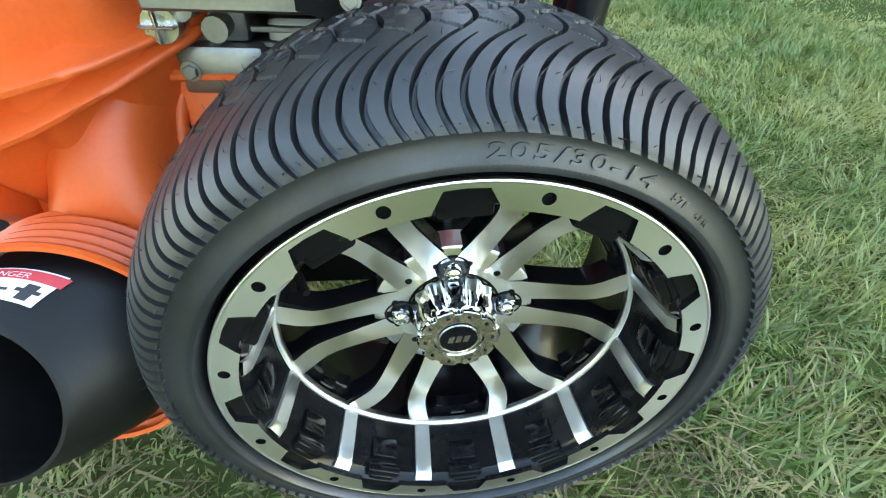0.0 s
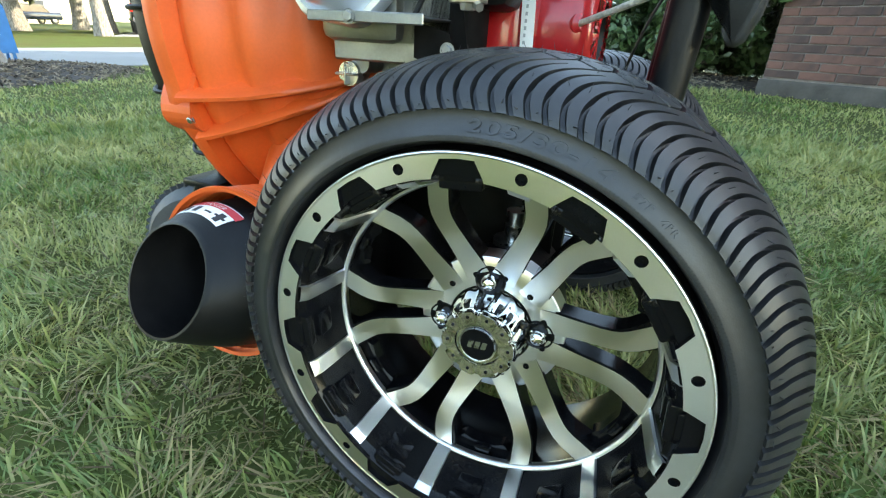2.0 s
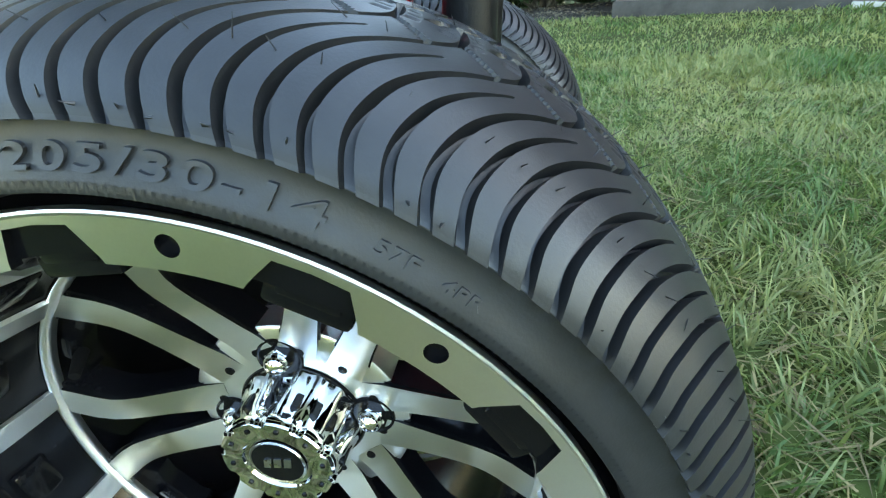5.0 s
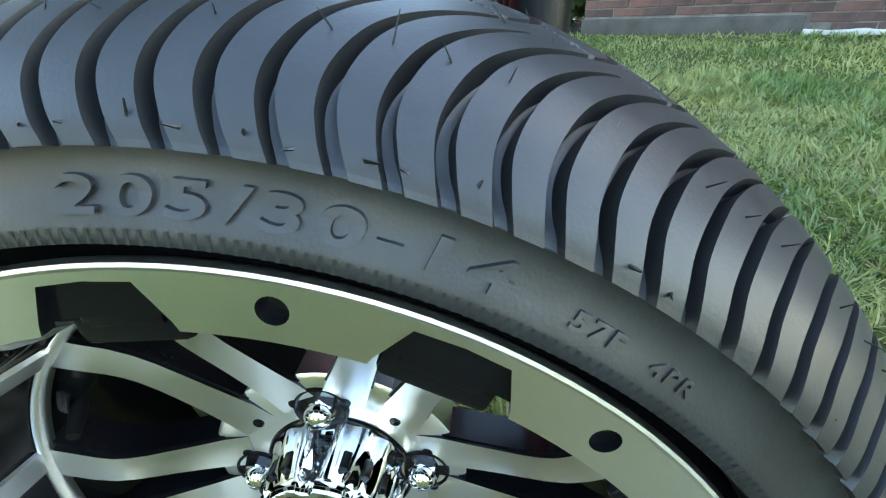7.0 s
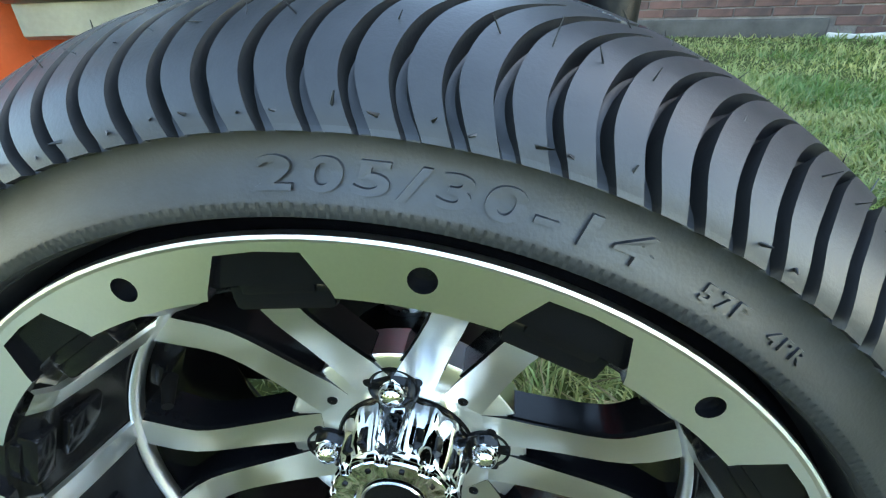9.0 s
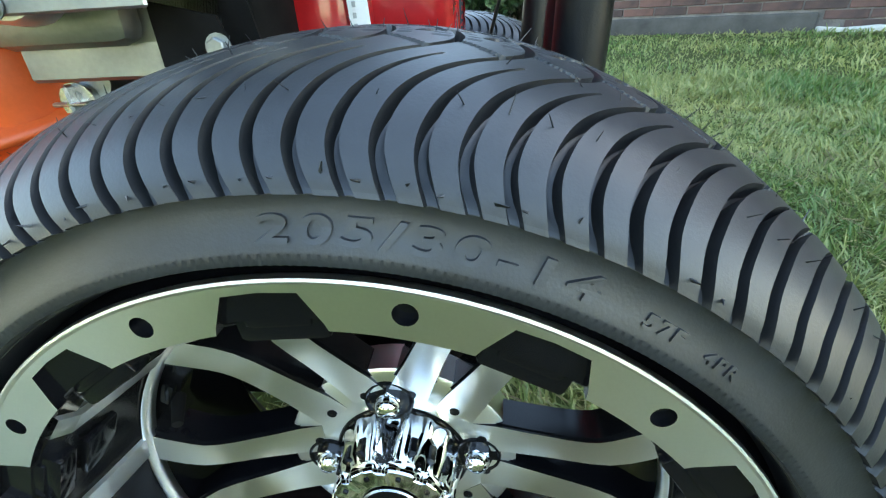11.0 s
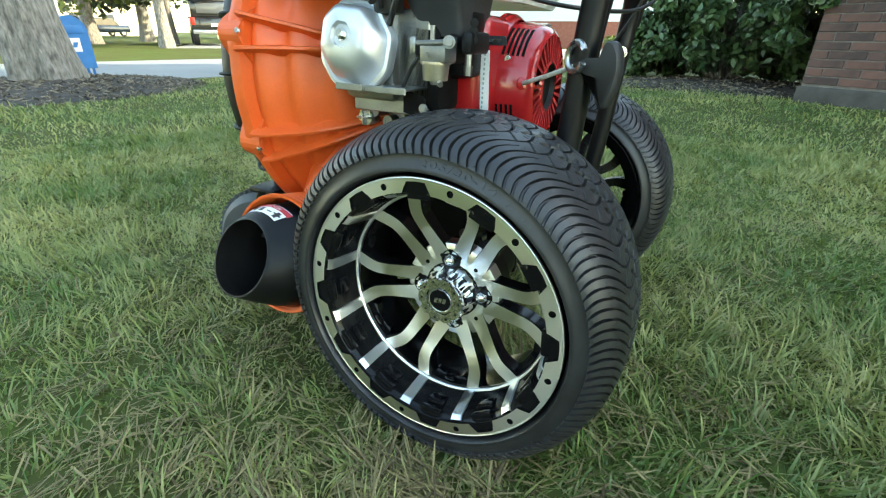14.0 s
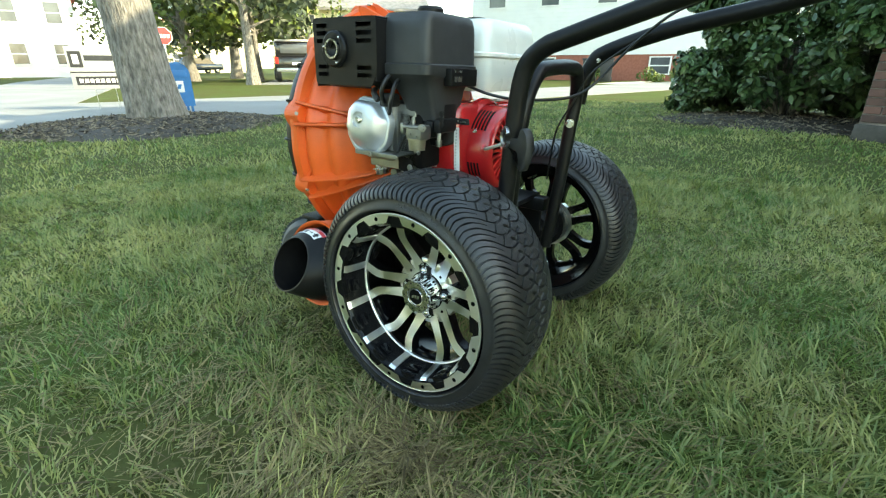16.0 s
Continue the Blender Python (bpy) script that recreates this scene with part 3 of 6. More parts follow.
    for v in vs:
        a = math.degrees(math.atan2(v.co.x, v.co.z))
        r = math.hypot(v.co.x, v.co.z)
        if v.co.y > 0.056 and r > 0.03:
            g = max(0.0, math.cos(radians(a * 4))) ** 6
            s = 1 - 0.30 * g * min(1.0, (v.co.y - 0.053) / 0.014)
            s *= 1 - 0.02 * math.cos(radians(a * 16))
        elif r > 0.03:
            s = 1 - 0.075 * (math.cos(radians(a * 10)) > 0.55)
        else:
            s = 1.0
        v.co.x, v.co.z = v.co.x * s, v.co.z * s
    part("centre_cap", bm, CHROME, wheel, "chrome centre cap with scalloped sides", smooth=45)
    bm = bmesh.new()
    lathe(bm, [(0.0175, 0.0478), (0.0170, 0.0468), (0.0001, 0.0468)], 48)
    badge = part("cap_badge", bm, GLOSS_BLACK, wheel, "black badge in the cap")
    bm = bmesh.new()
    lathe(bm, [(0.0176, 0.0470), (0.0170, 0.0461), (0.0160, 0.0466)], 48)
    for x0, w in ((-0.0085, 0.0045), (-0.0022, 0.0045), (0.0042, 0.0045)):
        plate(bm, [(x0 - 0.001, -0.0035), (x0 + w - 0.001, -0.0035), (x0 + w + 0.001, 0.0035), (x0 + 0.001, 0.0035)], 0.0006, pose(0, 0.0461, 0))
    part("badge_ring", bm, STEEL, wheel, "thin silver ring and plain marks")
    bm = bmesh.new()
    box(bm, (-0.0014, 0.0448, 0.0271), (0.0014, 0.0462, 0.0299), 0.0005, 1)
    stud = finish("cap_stud", bm, GLOSS_BLACK)
    for k in range(10):
        part("cap_stud", stud, None, wheel, at=pose(0, 0, 0, 0, 36 * k + 18, 0))
    bm = bmesh.new()
    box(bm, (-0.0026, 0.0580, 0.0335), (0.0026, 0.0690, 0.0368), 0.001, 1)
    slot = finish("cap_slot", bm, GLOSS_BLACK)
    for k in range(4):
        for da in (-19, 0, 19):
            part("cap_slot", slot, None, wheel, at=pose(0, 0, 0, 0, 90 * k + 45 + da, 0))
    # valve stem and balance weight
    bm = bmesh.new()
    x, z = polar(0.139, -62)
    along((x, 0.072, z), (x * 0.93, 0.055, z * 0.93), 0.0042, 0.0030, 12, 0, bm)
    part("valve_stem", bm, DARK, wheel)
    bm = bmesh.new()
    box(bm, (-0.012, 0.100, 0.1440), (0.010, 0.124, 0.1488), 0.001, 1)
    part("balance_weight", bm, STEEL, wheel, "stick-on balance weight", pose(0, 0, 0, 0, 3, 0))
    return wheel


near_wheel = make_wheel(pose(0, 0, HUB_Z, 0, PHASE, 0))
far_wheel = copy_thing(near_wheel, pose(0, 0.803, HUB_Z, 0, 24, 180))
bm = bmesh.new()
along((0, 0.11, HUB_Z), (0, 0.70, HUB_Z), 0.016, None, 20, 0, bm)
for y0, y1 in ((0.105, 0.150), (0.660, 0.705)):
    along((0, y0, HUB_Z), (0, y1, HUB_Z), 0.062, None, 28, 0, bm)
along((0, 0.55, HUB_Z), (0, 0.66, HUB_Z), 0, 0, 28, 0, bm, [(0, 0.028), (0.3, 0.030), (0.35, 0.045), (1, 0.048)])
along((0, 0.15, HUB_Z), (0, 0.26, HUB_Z), 0, 0, 28, 0, bm, [(0, 0.048), (0.65, 0.045), (0.7, 0.030), (1, 0.028)])
part("axle", bm, TUBE_BLACK, blower, "steel axle with hub flanges")

# ---- the blower: housing and chute ----
AX_Y, AX_Z = 0.385, 0.500
FACE = Matrix.Translation((0, AX_Y, AX_Z)) @ Matrix.Rotation(radians(90), 4, "Z")


def hx(x, r, deg):
    """A place on the housing: x along the shaft, radius and angle (0 up, 90 towards the near wheel)."""
    return Vector((x, AX_Y - r * math.sin(radians(deg)), AX_Z + r * math.cos(radians(deg))))


def housing_r(x):
    return float(np.interp(x, [-0.405, -0.385, -0.36, -0.31, -0.26, -0.215, -0.185, -0.165], [0.290, 0.292, 0.286, 0.264, 0.232, 0.190, 0.155, 0.12]))


BOLTS = [12.8 + 32.6 * k for k in range(11)]


def rib_height(u, ang):
    """Paired ribs that run back from every bolt, sink into the dome and draw together."""
    h = 0.0
    for a in BOLTS:
        d = (ang - a + 180) % 360 - 180 + 2 * u * u
        if abs(d) < 14:
            s = 3.6 * (1 - u) ** 0.5 + 0.6
            h = max(h, 0.004 * (1 - u) * math.exp(-(d / (s + 1)) ** 4))
    # flat raised strip along the rim
    h += 0.0150 * min(1.0, max(0.0, (0.145 - u) / 0.02)) * min(1.0, u / 0.03)
    return h


bm = bmesh.new()
NX, NA = 48, 720
rows = []
for i in range(NX + 1):
    u = i / NX
    x = -0.405 + 0.24 * u
    step = 0.0055 * math.cos(u * 4.6 * 2 * math.pi) * (u > 0.14)
    rows.append([bm.verts.new(hx(x, housing_r(x) + step + (rib_height(u, 360 * k / NA) if u < 0.97 else 0), 360 * k / NA)) for k in range(NA)])
for p, q in zip(rows, rows[1:]):
    for k in range(NA):
        bm.faces.new((p[k], p[(k + 1) % NA], q[(k + 1) % NA], q[k]))
bm.faces.new(rows[-1])
lathe(bm, [(0.246, 0.405), (0.252, 0.4075), (0.290, 0.4075), (0.292, 0.400)], 96, FACE)
housing = part("blower_housing", bm, ORANGE, blower, "moulded orange plastic fan housing with ribs")
# bolted lobes round the rim and the paired ribs that run back from them
for a in BOLTS:
    for side in (-1, 1):
        bm = bmesh.new()
        secs = []
        for i in range(41):
            u = 0.10 + 0.87 * i / 40
            x = -0.405 + 0.24 * u
            mid = a - 2 * u * u + side * (4.9 - 4.0 * u)
            base = housing_r(x)
            tall = 0.027 * (1 - u) ** 0.6 + 0.001
            wide = 0.0052 / base * 57.3
            secs.append([bm.verts.new(hx(x + lift * 0.3, base + lift, mid + wide * off)) for off, lift in
                         ((-1.9, -0.006), (-1.0, 0.002), (-0.72, tall * 0.8), (-0.35, tall), (0.35, tall), (0.72, tall * 0.8), (1.0, 0.002), (1.9, -0.006))])
        for p, q in zip(secs, secs[1:]):
            for k in range(7):
                bm.faces.new((p[k], p[k + 1], q[k + 1], q[k]))
        bm.faces.new(secs[0])
        part("fork_rib", bm, ORANGE, housing, smooth=60)
    bm = bmesh.new()
    lobe = []
    for i in range(13):
        u = -1 + i / 6
        lobe.append((u * 0.040, 0.284 + 0.031 * math.cos(u * math.pi / 2) ** 1.1 if abs(u) < 1 else 0.284))
    outline = [*lobe, (0.038, 0.262), (-0.038, 0.262)]
    m = Matrix.Translation((-0.405, AX_Y, AX_Z)) @ Matrix.Rotation(radians(90), 4, "Z") @ pose(0, 0, 0, 0, -a, 0)
    vs = plate(bm, outline, 0.044, Matrix.Translation((0, -0.040, 0)))
    bmesh.ops.transform(bm, matrix=m, verts=vs)
    bevelled = bmesh.ops.bevel(bm, geom=list({e for v in vs for e in v.link_edges}), offset=0.0035, segments=2, affect="EDGES", clamp_overlap=True)
    part("bolt_lobe", bm, ORANGE, housing)
    bm = bmesh.new()
    c = hx(-0.368, 0.314, a)
    d = hx(0, 1, a) - hx(0, 0, a)
    hex_bolt(bm, c - d * 0.001, d, 0.0042)
    part("bolt", bm, STEEL, housing)
# black intake shell in front
bm = bmesh.new()
lathe(bm, [(0.270, 0.405), (0.279, 0.412), (0.283, 0.428), (0.276, 0.452), (0.250, 0.466), (0.200, 0.470), (0.192, 0.455)], 72, FACE)
lathe(bm, [(0.192, 0.455), (0.0001, 0.448)], 72, FACE)
shell = part("intake_shell", bm, BLACK_PLASTIC, housing, "black intake shell with wire guard")
for a in range(0, 360, 18):
    bm = bmesh.new()
    sweep(bm, smooth_line([hx(-0.408, 0.281, a), hx(-0.428, 0.287, a), hx(-0.455, 0.276, a), hx(-0.473, 0.205, a)], 4), 0.0030, 6)
    part("intake_rib", bm, TUBE_BLACK, housing)
# outlet neck: from the bottom of the volute to the ribbed collar
NECK = Vector((-0.292, 0.150, 0.198))
bm = bmesh.new()
rings = []
for i in range(11):
    u = i / 10
    c = Vector((-0.285, 0.36, 0.262)).lerp(NECK, u)
    w, h = 0.098 + 0.004 * u, 0.075 + 0.027 * u
    ring = []
    for k in range(40):
        a = 2 * math.pi * k / 40
        e = 2 / (2.8 - 0.8 * u)
        ca, sa = math.cos(a), math.sin(a)
        ring.append(bm.verts.new(c + Vector((w * math.copysign(abs(ca) ** e, ca), 0, h * math.copysign(abs(sa) ** e, sa)))))
    rings.append(ring)
for p, q in zip(rings, rings[1:]):
    for k in range(40):
        bm.faces.new((p[k], p[(k + 1) % 40], q[(k + 1) % 40], q[k]))
neck = part("outlet_neck", bm, ORANGE, housing, smooth=60)
# smooth saddle between the volute and the collar
bm = bmesh.new()
rows = []
for i in range(15):
    v = i / 14
    x0 = -0.392 + 0.050 * math.sin(v * math.pi * 0.55) - 0.015 * v ** 3
    x1 = -0.192 - 0.058 * math.sin(v * math.pi * 0.62) + 0.035 * v ** 4
    row = []
    for j in range(19):
        w = j / 18
        x = x0 + (x1 - x0) * w
        arch = 1 - (2 * w - 1) ** 2
        z = 0.215 + 0.080 * arch * (1 - v) + 0.20 * v
        row.append(bm.verts.new((x, 0.140 + 0.050 * v ** 1.5 + 0.045 * (1 - arch) ** 2, z)))
    rows.append(row)
back = [[bm.verts.new((p.co.x, 0.34, p.co.z)) for p in row] for row in (rows[0], rows[-1])]
for p, q in zip(rows, rows[1:]):
    for j in range(18):
        bm.faces.new((p[j], p[j + 1], q[j + 1], q[j]))
for j in range(18):
    bm.faces.new((back[0][j], back[0][j + 1], rows[0][j + 1], rows[0][j]))
    bm.faces.new((rows[-1][j], rows[-1][j + 1], back[1][j + 1], back[1][j]))
part("neck_saddle", bm, ORANGE, housing, smooth=60)
for s in (0, 18):
    bm = bmesh.new()
    edge = smooth_line([(-0.392 + 0.050 * math.sin(v * math.pi * 0.55) - 0.015 * v ** 3 if s == 0 else -0.192 - 0.058 * math.sin(v * math.pi * 0.62) + 0.035 * v ** 4,
                         0.185 + 0.050 * v ** 1.5, 0.215 + 0.20 * v) for v in (0, 0.2, 0.4, 0.6, 0.8, 1)], 4)
    sweep(bm, edge, 0.007, 8)
    part("neck_edge", bm, ORANGE, housing, smooth=60)
bm = bmesh.new()
box(bm, (-0.235, 0.215, 0.255), (-0.165, 0.300, 0.400), 0.006, 2)
for z in (0.275, 0.335, 0.395):
    box(bm, (-0.240, 0.205, z), (-0.160, 0.300, z + 0.010), 0.003, 1)
part("mount_foot", bm, ORANGE, housing)
bm = bmesh.new()
pr = []
for i in range(5):
    y0 = 0.150 - 0.0125 * i
    pr += [(0.101, y0), (0.1055, y0 - 0.002), (0.1065, y0 - 0.006), (0.1035, y0 - 0.009), (0.101, y0 - 0.0115)]
lathe(bm, pr + [(0.1075, 0.086), (0.1090, 0.082), (0.1075, 0.078), (0.1030, 0.079)], 72, Matrix.Translation((-0.3205, 0.100, 0.2135)) @ Matrix.Rotation(radians(-10), 4, "X") @ Matrix.Diagonal((0.97, 1, 0.955, 1)) @ Matrix.Translation((0, -0.114, 0)))
part("ribbed_collar", bm, ORANGE, housing, "ribbed orange collar round the chute")
# black discharge chute: a bent taper with an open end
bm = bmesh.new()
path = smooth_line([(-0.312, 0.150, 0.201), (-0.318, 0.108, 0.207), (-0.326, 0.076, 0.213), (-0.344, 0.042, 0.220), (-0.360, 0.018, 0.2235)], 6)
N = len(path)


def chute_rings(shrink):
    out = []
    for i, p in enumerate(path):
        u = i / (N - 1)
        rr = float(np.interp(u, [0, 0.3, 0.6, 0.85, 1], [0.094, 0.093, 0.087, 0.0735, 0.0670])) - shrink
        d = Vector((0, -1, 0)).lerp(Vector((-0.10, -0.88, 0.46)), u ** 1.3).normalized()
        side = d.cross(Vector((0, 0, 1))).normalized()
        up = side.cross(d)
        out.append([bm.verts.new(p + rr * (math.cos(2 * math.pi * k / 56) * side + math.sin(2 * math.pi * k / 56) * up)) for k in range(56)])
    return out


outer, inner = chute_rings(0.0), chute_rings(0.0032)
# inner faces take the near-black colour that paints in the shade of the mouth
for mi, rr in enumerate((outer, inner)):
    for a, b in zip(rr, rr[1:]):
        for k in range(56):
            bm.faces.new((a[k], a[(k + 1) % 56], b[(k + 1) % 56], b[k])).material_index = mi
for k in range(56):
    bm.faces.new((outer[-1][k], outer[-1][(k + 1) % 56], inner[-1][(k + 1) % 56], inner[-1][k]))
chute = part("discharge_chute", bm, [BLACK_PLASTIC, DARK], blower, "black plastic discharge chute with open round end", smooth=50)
# added black disc closes the chute and stands for the shade deep inside
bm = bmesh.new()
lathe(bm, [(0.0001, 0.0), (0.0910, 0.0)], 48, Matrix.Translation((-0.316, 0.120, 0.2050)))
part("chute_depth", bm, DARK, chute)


# the warning label wraps the top of the chute
def on_chute(u, deg, lift=0.0012):
    i = min(N - 1, max(0, u * (N - 1)))
    i0 = min(N - 2, int(i))
    p = path[i0].lerp(path[i0 + 1], i - i0)
    rr = float(np.interp(u, [0, 0.3, 0.6, 0.85, 1], [0.094, 0.093, 0.087, 0.0735, 0.0670])) + lift
    d = Vector((0, -1, 0)).lerp(Vector((-0.10, -0.88, 0.46)), u ** 1.3).normalized()
    side = d.cross(Vector((0, 0, 1))).normalized()
    up = side.cross(d)
    return p + rr * (math.sin(radians(deg)) * side * -1 + math.cos(radians(deg)) * up)


def patch(u0, u1, a0, a1, lift, nu=4, na=10):
    bm = bmesh.new()
    g = [[bm.verts.new(on_chute(u0 + (u1 - u0) * i / nu, a0 + (a1 - a0) * j / na, lift)) for j in range(na + 1)] for i in range(nu + 1)]
    for i in range(nu):
        for j in range(na):
            bm.faces.new((g[i][j], g[i][j + 1], g[i + 1][j + 1], g[i + 1][j]))
    return bm


label = part("warning_label", patch(0.61, 0.825, -27, 26, 0.0012), WHITE, chute, "white and red warning label", smooth=60)
part("label_band", patch(0.620, 0.682, -24, 28, 0.0017), LABEL_RED, label, smooth=60)
bm = patch(0.705, 0.795, -22, -15, 0.0017, 2, 2)
for a0, a1, u0, u1 in ((-11, -5, 0.71, 0.80), (1, 9, 0.745, 0.765), (15, 21, 0.70, 0.805), (12, 24, 0.732, 0.755)):
    g = [[bm.verts.new(on_chute(u, a, 0.0017)) for a in (a0, (a0 + a1) / 2, a1)] for u in (u0, u1)]
    for j in range(2):
        bm.faces.new((g[0][j], g[0][j + 1], g[1][j + 1], g[1][j]))
part("label_marks", bm, INK, label, smooth=60)
me = lettering("DANGER", 0.0082, 0.0002)
for v in me.vertices:
    a = 1 + math.degrees(v.co.x / 0.083)
    v.co = on_chute(0.675 - v.co.z / 0.165, a, 0.0021)
me.materials.clear()
me.materials.append(WHITE)
part("label_word", me, None, label)
bm = bmesh.new()
for u, a in ((0.93, -95), (0.62, 78)):
    p = on_chute(u, a, 0.0)
    bmesh.ops.create_icosphere(bm, subdivisions=1, radius=0.0024, matrix=Matrix.Translation(p))
part("rivet", bm, STEEL, chute)
# star knob that clamps the chute
bm = bmesh.new()
m = Matrix.Translation((-0.428, 0.105, 0.222)) @ Matrix.Rotation(radians(78), 4, "Z")
vs = lathe(bm, [(0.0001, 0.026), (0.016, 0.026), (0.019, 0.022), (0.019, 0.004), (0.014, 0.0), (0.0001, 0.0)], 40)
for v in vs:
    a = math.atan2(v.co.x, v.co.z)
    s = 1 + 0.14 * math.cos(6 * a)
    v.co.x, v.co.z = v.co.x * s, v.co.z * s
bmesh.ops.transform(bm, matrix=m, verts=vs)
along((-0.425, 0.107, 0.222), (-0.375, 0.115, 0.220), 0.005, None, 10, 0, bm)
part("clamp_knob", bm, BLACK_PLASTIC, chute, "black star knob")

# ---- front caster ----
bm = bmesh.new()
lathe(bm, [(0.042, -0.030), (0.062, -0.034), (0.088, -0.030), (0.100, -0.016), (0.103, 0.0), (0.100, 0.016), (0.088, 0.030), (0.062, 0.034), (0.042, 0.030)], 48)
m = pose(-0.535, 0.245, 0.128, 0, 0, 14) @ Matrix.Scale(1.22, 4)
caster = part("caster_wheel", bm, CASTER, blower, "small front caster with grey rubber tyre", m)
bm = bmesh.new()
for k in range(56):
    mm = pose(0, 0, 0, 0, 360 * k / 56, 0)
    for s in (-1, 1):
        box(bm, (-0.0022, s * 0.019 - 0.011, 0.094), (0.0022, s * 0.019 + 0.011, 0.1035), 0, m=mm @ pose(0, 0, 0, s * 8, 0, s * 25))
part("caster_tread", bm, CASTER, caster)
bm = bmesh.new()
lathe(bm, [(0.043, -0.029), (0.040, -0.022), (0.018, -0.020), (0.014, -0.034), (0.0001, -0.034)], 32)
lathe(bm, [(0.043, 0.029), (0.040, 0.022), (0.018, 0.020), (0.014, 0.034), (0.0001, 0.034)], 32)
part("caster_rim", bm, STEEL, caster)
bm = bmesh.new()
for s in (-1, 1):
    sweep(bm, [(-0.535, 0.245 + s * 0.052, 0.128), (-0.520, 0.245 + s * 0.052, 0.22), (-0.500, 0.245 + s * 0.046, 0.268)], 0.009, 10)
box(bm, (-0.530, 0.19, 0.262), (-0.460, 0.30, 0.274), 0.004)
along((-0.495, 0.245, 0.265), (-0.495, 0.245, 0.32), 0.014, None, 16, 0, bm)
box(bm, (-0.52, 0.225, 0.300), (-0.36, 0.265, 0.325), 0.006)
part("caster_fork", bm, TUBE_BLACK, blower, "black steel caster fork")

# ---- chassis ----
bm = bmesh.new()
for y in (0.25, 0.52):
    box(bm, (-0.30, y - 0.02, 0.325), (0.06, y + 0.02, 0.360), 0.005)
box(bm, (-0.22, 0.24, 0.352), (0.03, 0.54, 0.366), 0.003)
for y in (0.26, 0.55):
    box(bm, (-0.035, y - 0.006, 0.20), (0.035, y + 0.006, 0.345), 0.004)
# added black skirt that darkens the view through the wheel windows
box(bm, (-0.22, 0.236, 0.250), (-0.02, 0.244, 0.350), 0.003)
part("chassis", bm, TUBE_BLACK, blower, "black steel engine frame")
# added black plate stands for the engine's shade seen through the wheel
bm = bmesh.new()
box(bm, (-0.214, 0.197, 0.170), (0.030, 0.203, 0.372), 0.002, 1)
part("side_plate", bm, TUBE_BLACK, blower, "black plate added for the shade behind the wheel")
bm = bmesh.new()
along((-0.002, 0.150, 0.285), (-0.002, 0.150, 0.335), 0.0105, None, 20, 0, bm)
along((-0.002, 0.150, 0.298), (-0.002, 0.150, 0.304), 0.021, None, 24, 0, bm)
along((-0.002, 0.150, 0.322), (-0.002, 0.226, 0.322), 0.006, None, 12, 0, bm)
box(bm, (-0.026, 0.222, 0.270), (0.018, 0.2262, 0.330), 0.002, 1)
part("release_pin", bm, STEEL, blower, "bright zinc release pin with flange")

# ---- engine ----
bm = bmesh.new()
box(bm, (-0.165, 0.300, 0.366), (-0.015, 0.520, 0.500), 0.018, 3)
box(bm, (-0.155, 0.225, 0.385), (-0.030, 0.330, 0.445), 0.010, 2)
for i in range(7):
    box(bm, (-0.215, 0.150 + 0.018 * i, 0.462), (-0.085, 0.156 + 0.018 * i, 0.600), 0.002, 1)
box(bm, (-0.200, 0.150, 0.475), (-0.100, 0.300, 0.590), 0.006)
box(bm, (-0.220, 0.134, 0.480), (-0.132, 0.156, 0.604), 0.010, 2)
along((-0.17, 0.385, 0.5), (-0.14, 0.385, 0.5), 0.075, 0.095, 32, 0, bm)
for i in range(6):
    box(bm, (-0.175, 0.222, 0.372 + 0.012 * i), (-0.040, 0.300, 0.377 + 0.012 * i), 0.001, 1)
engine = part("engine", bm, CAST, blower, "cast aluminium petrol engine block")
# rocker cover: a rounded hexagon with a stepped dome
VC = Matrix.Translation((-0.180, 0.116, 0.552)) @ pose(0, 0, 0, 0, 8, 0) @ Matrix.Rotation(radians(-7), 4, "X")
hexo = [(-0.032, 0.058), (0.026, 0.060), (0.060, 0.022), (0.060, -0.026), (0.032, -0.060), (-0.030, -0.060), (-0.060, -0.030), (-0.060, 0.026)]


def rounded(pts, k, n=4):
    """Cuts the corners of an outline into short arcs."""
    out = []
    c = len(pts)
    for i, p in enumerate(pts):
        a, b = Vector(pts[i - 1]), Vector(pts[(i + 1) % c])
        p = Vector(p)
        u = p + (a - p).normalized() * k
        v = p + (b - p).normalized() * k
        for j in range(n + 1):
            t = j / n
            out.append(tuple((1 - t) ** 2 * u + 2 * t * (1 - t) * p + t * t * v))
    return out


def dome(bm, outline, levels, m, mat=0):
    """Stacks scaled copies of an outline: levels are (scale, y)."""
    rings = [[bm.verts.new((x * s, y, z * s)) for x, z in outline] for s, y in levels]
    n = len(outline)
    for a, b in zip(rings, rings[1:]):
        for k in range(n):
            bm.faces.new((a[k], a[(k + 1) % n], b[(k + 1) % n], b[k])).material_index = mat
    bm.faces.new(rings[-1]).material_index = mat
    bm.faces.new(rings[0]).material_index = mat
    bmesh.ops.transform(bm, matrix=m, verts=[v for r in rings for v in r])


bm = bmesh.new()
ro = rounded([(0.86 * p, 0.86 * q) for p, q in hexo], 0.0095)
dome(bm, ro, [(1.10, 0.012), (1.12, 0.006), (1.12, -0.001), (1.09, -0.0045), (1.01, -0.0055), (0.96, -0.0020), (0.94, -0.0040), (0.90, -0.0110), (0.84, -0.0180), (0.76, -0.0240), (0.66, -0.0285), (0.50, -0.0310), (0.30, -0.0318), (0.26, -0.0280), (0.12, -0.0280)], Matrix())
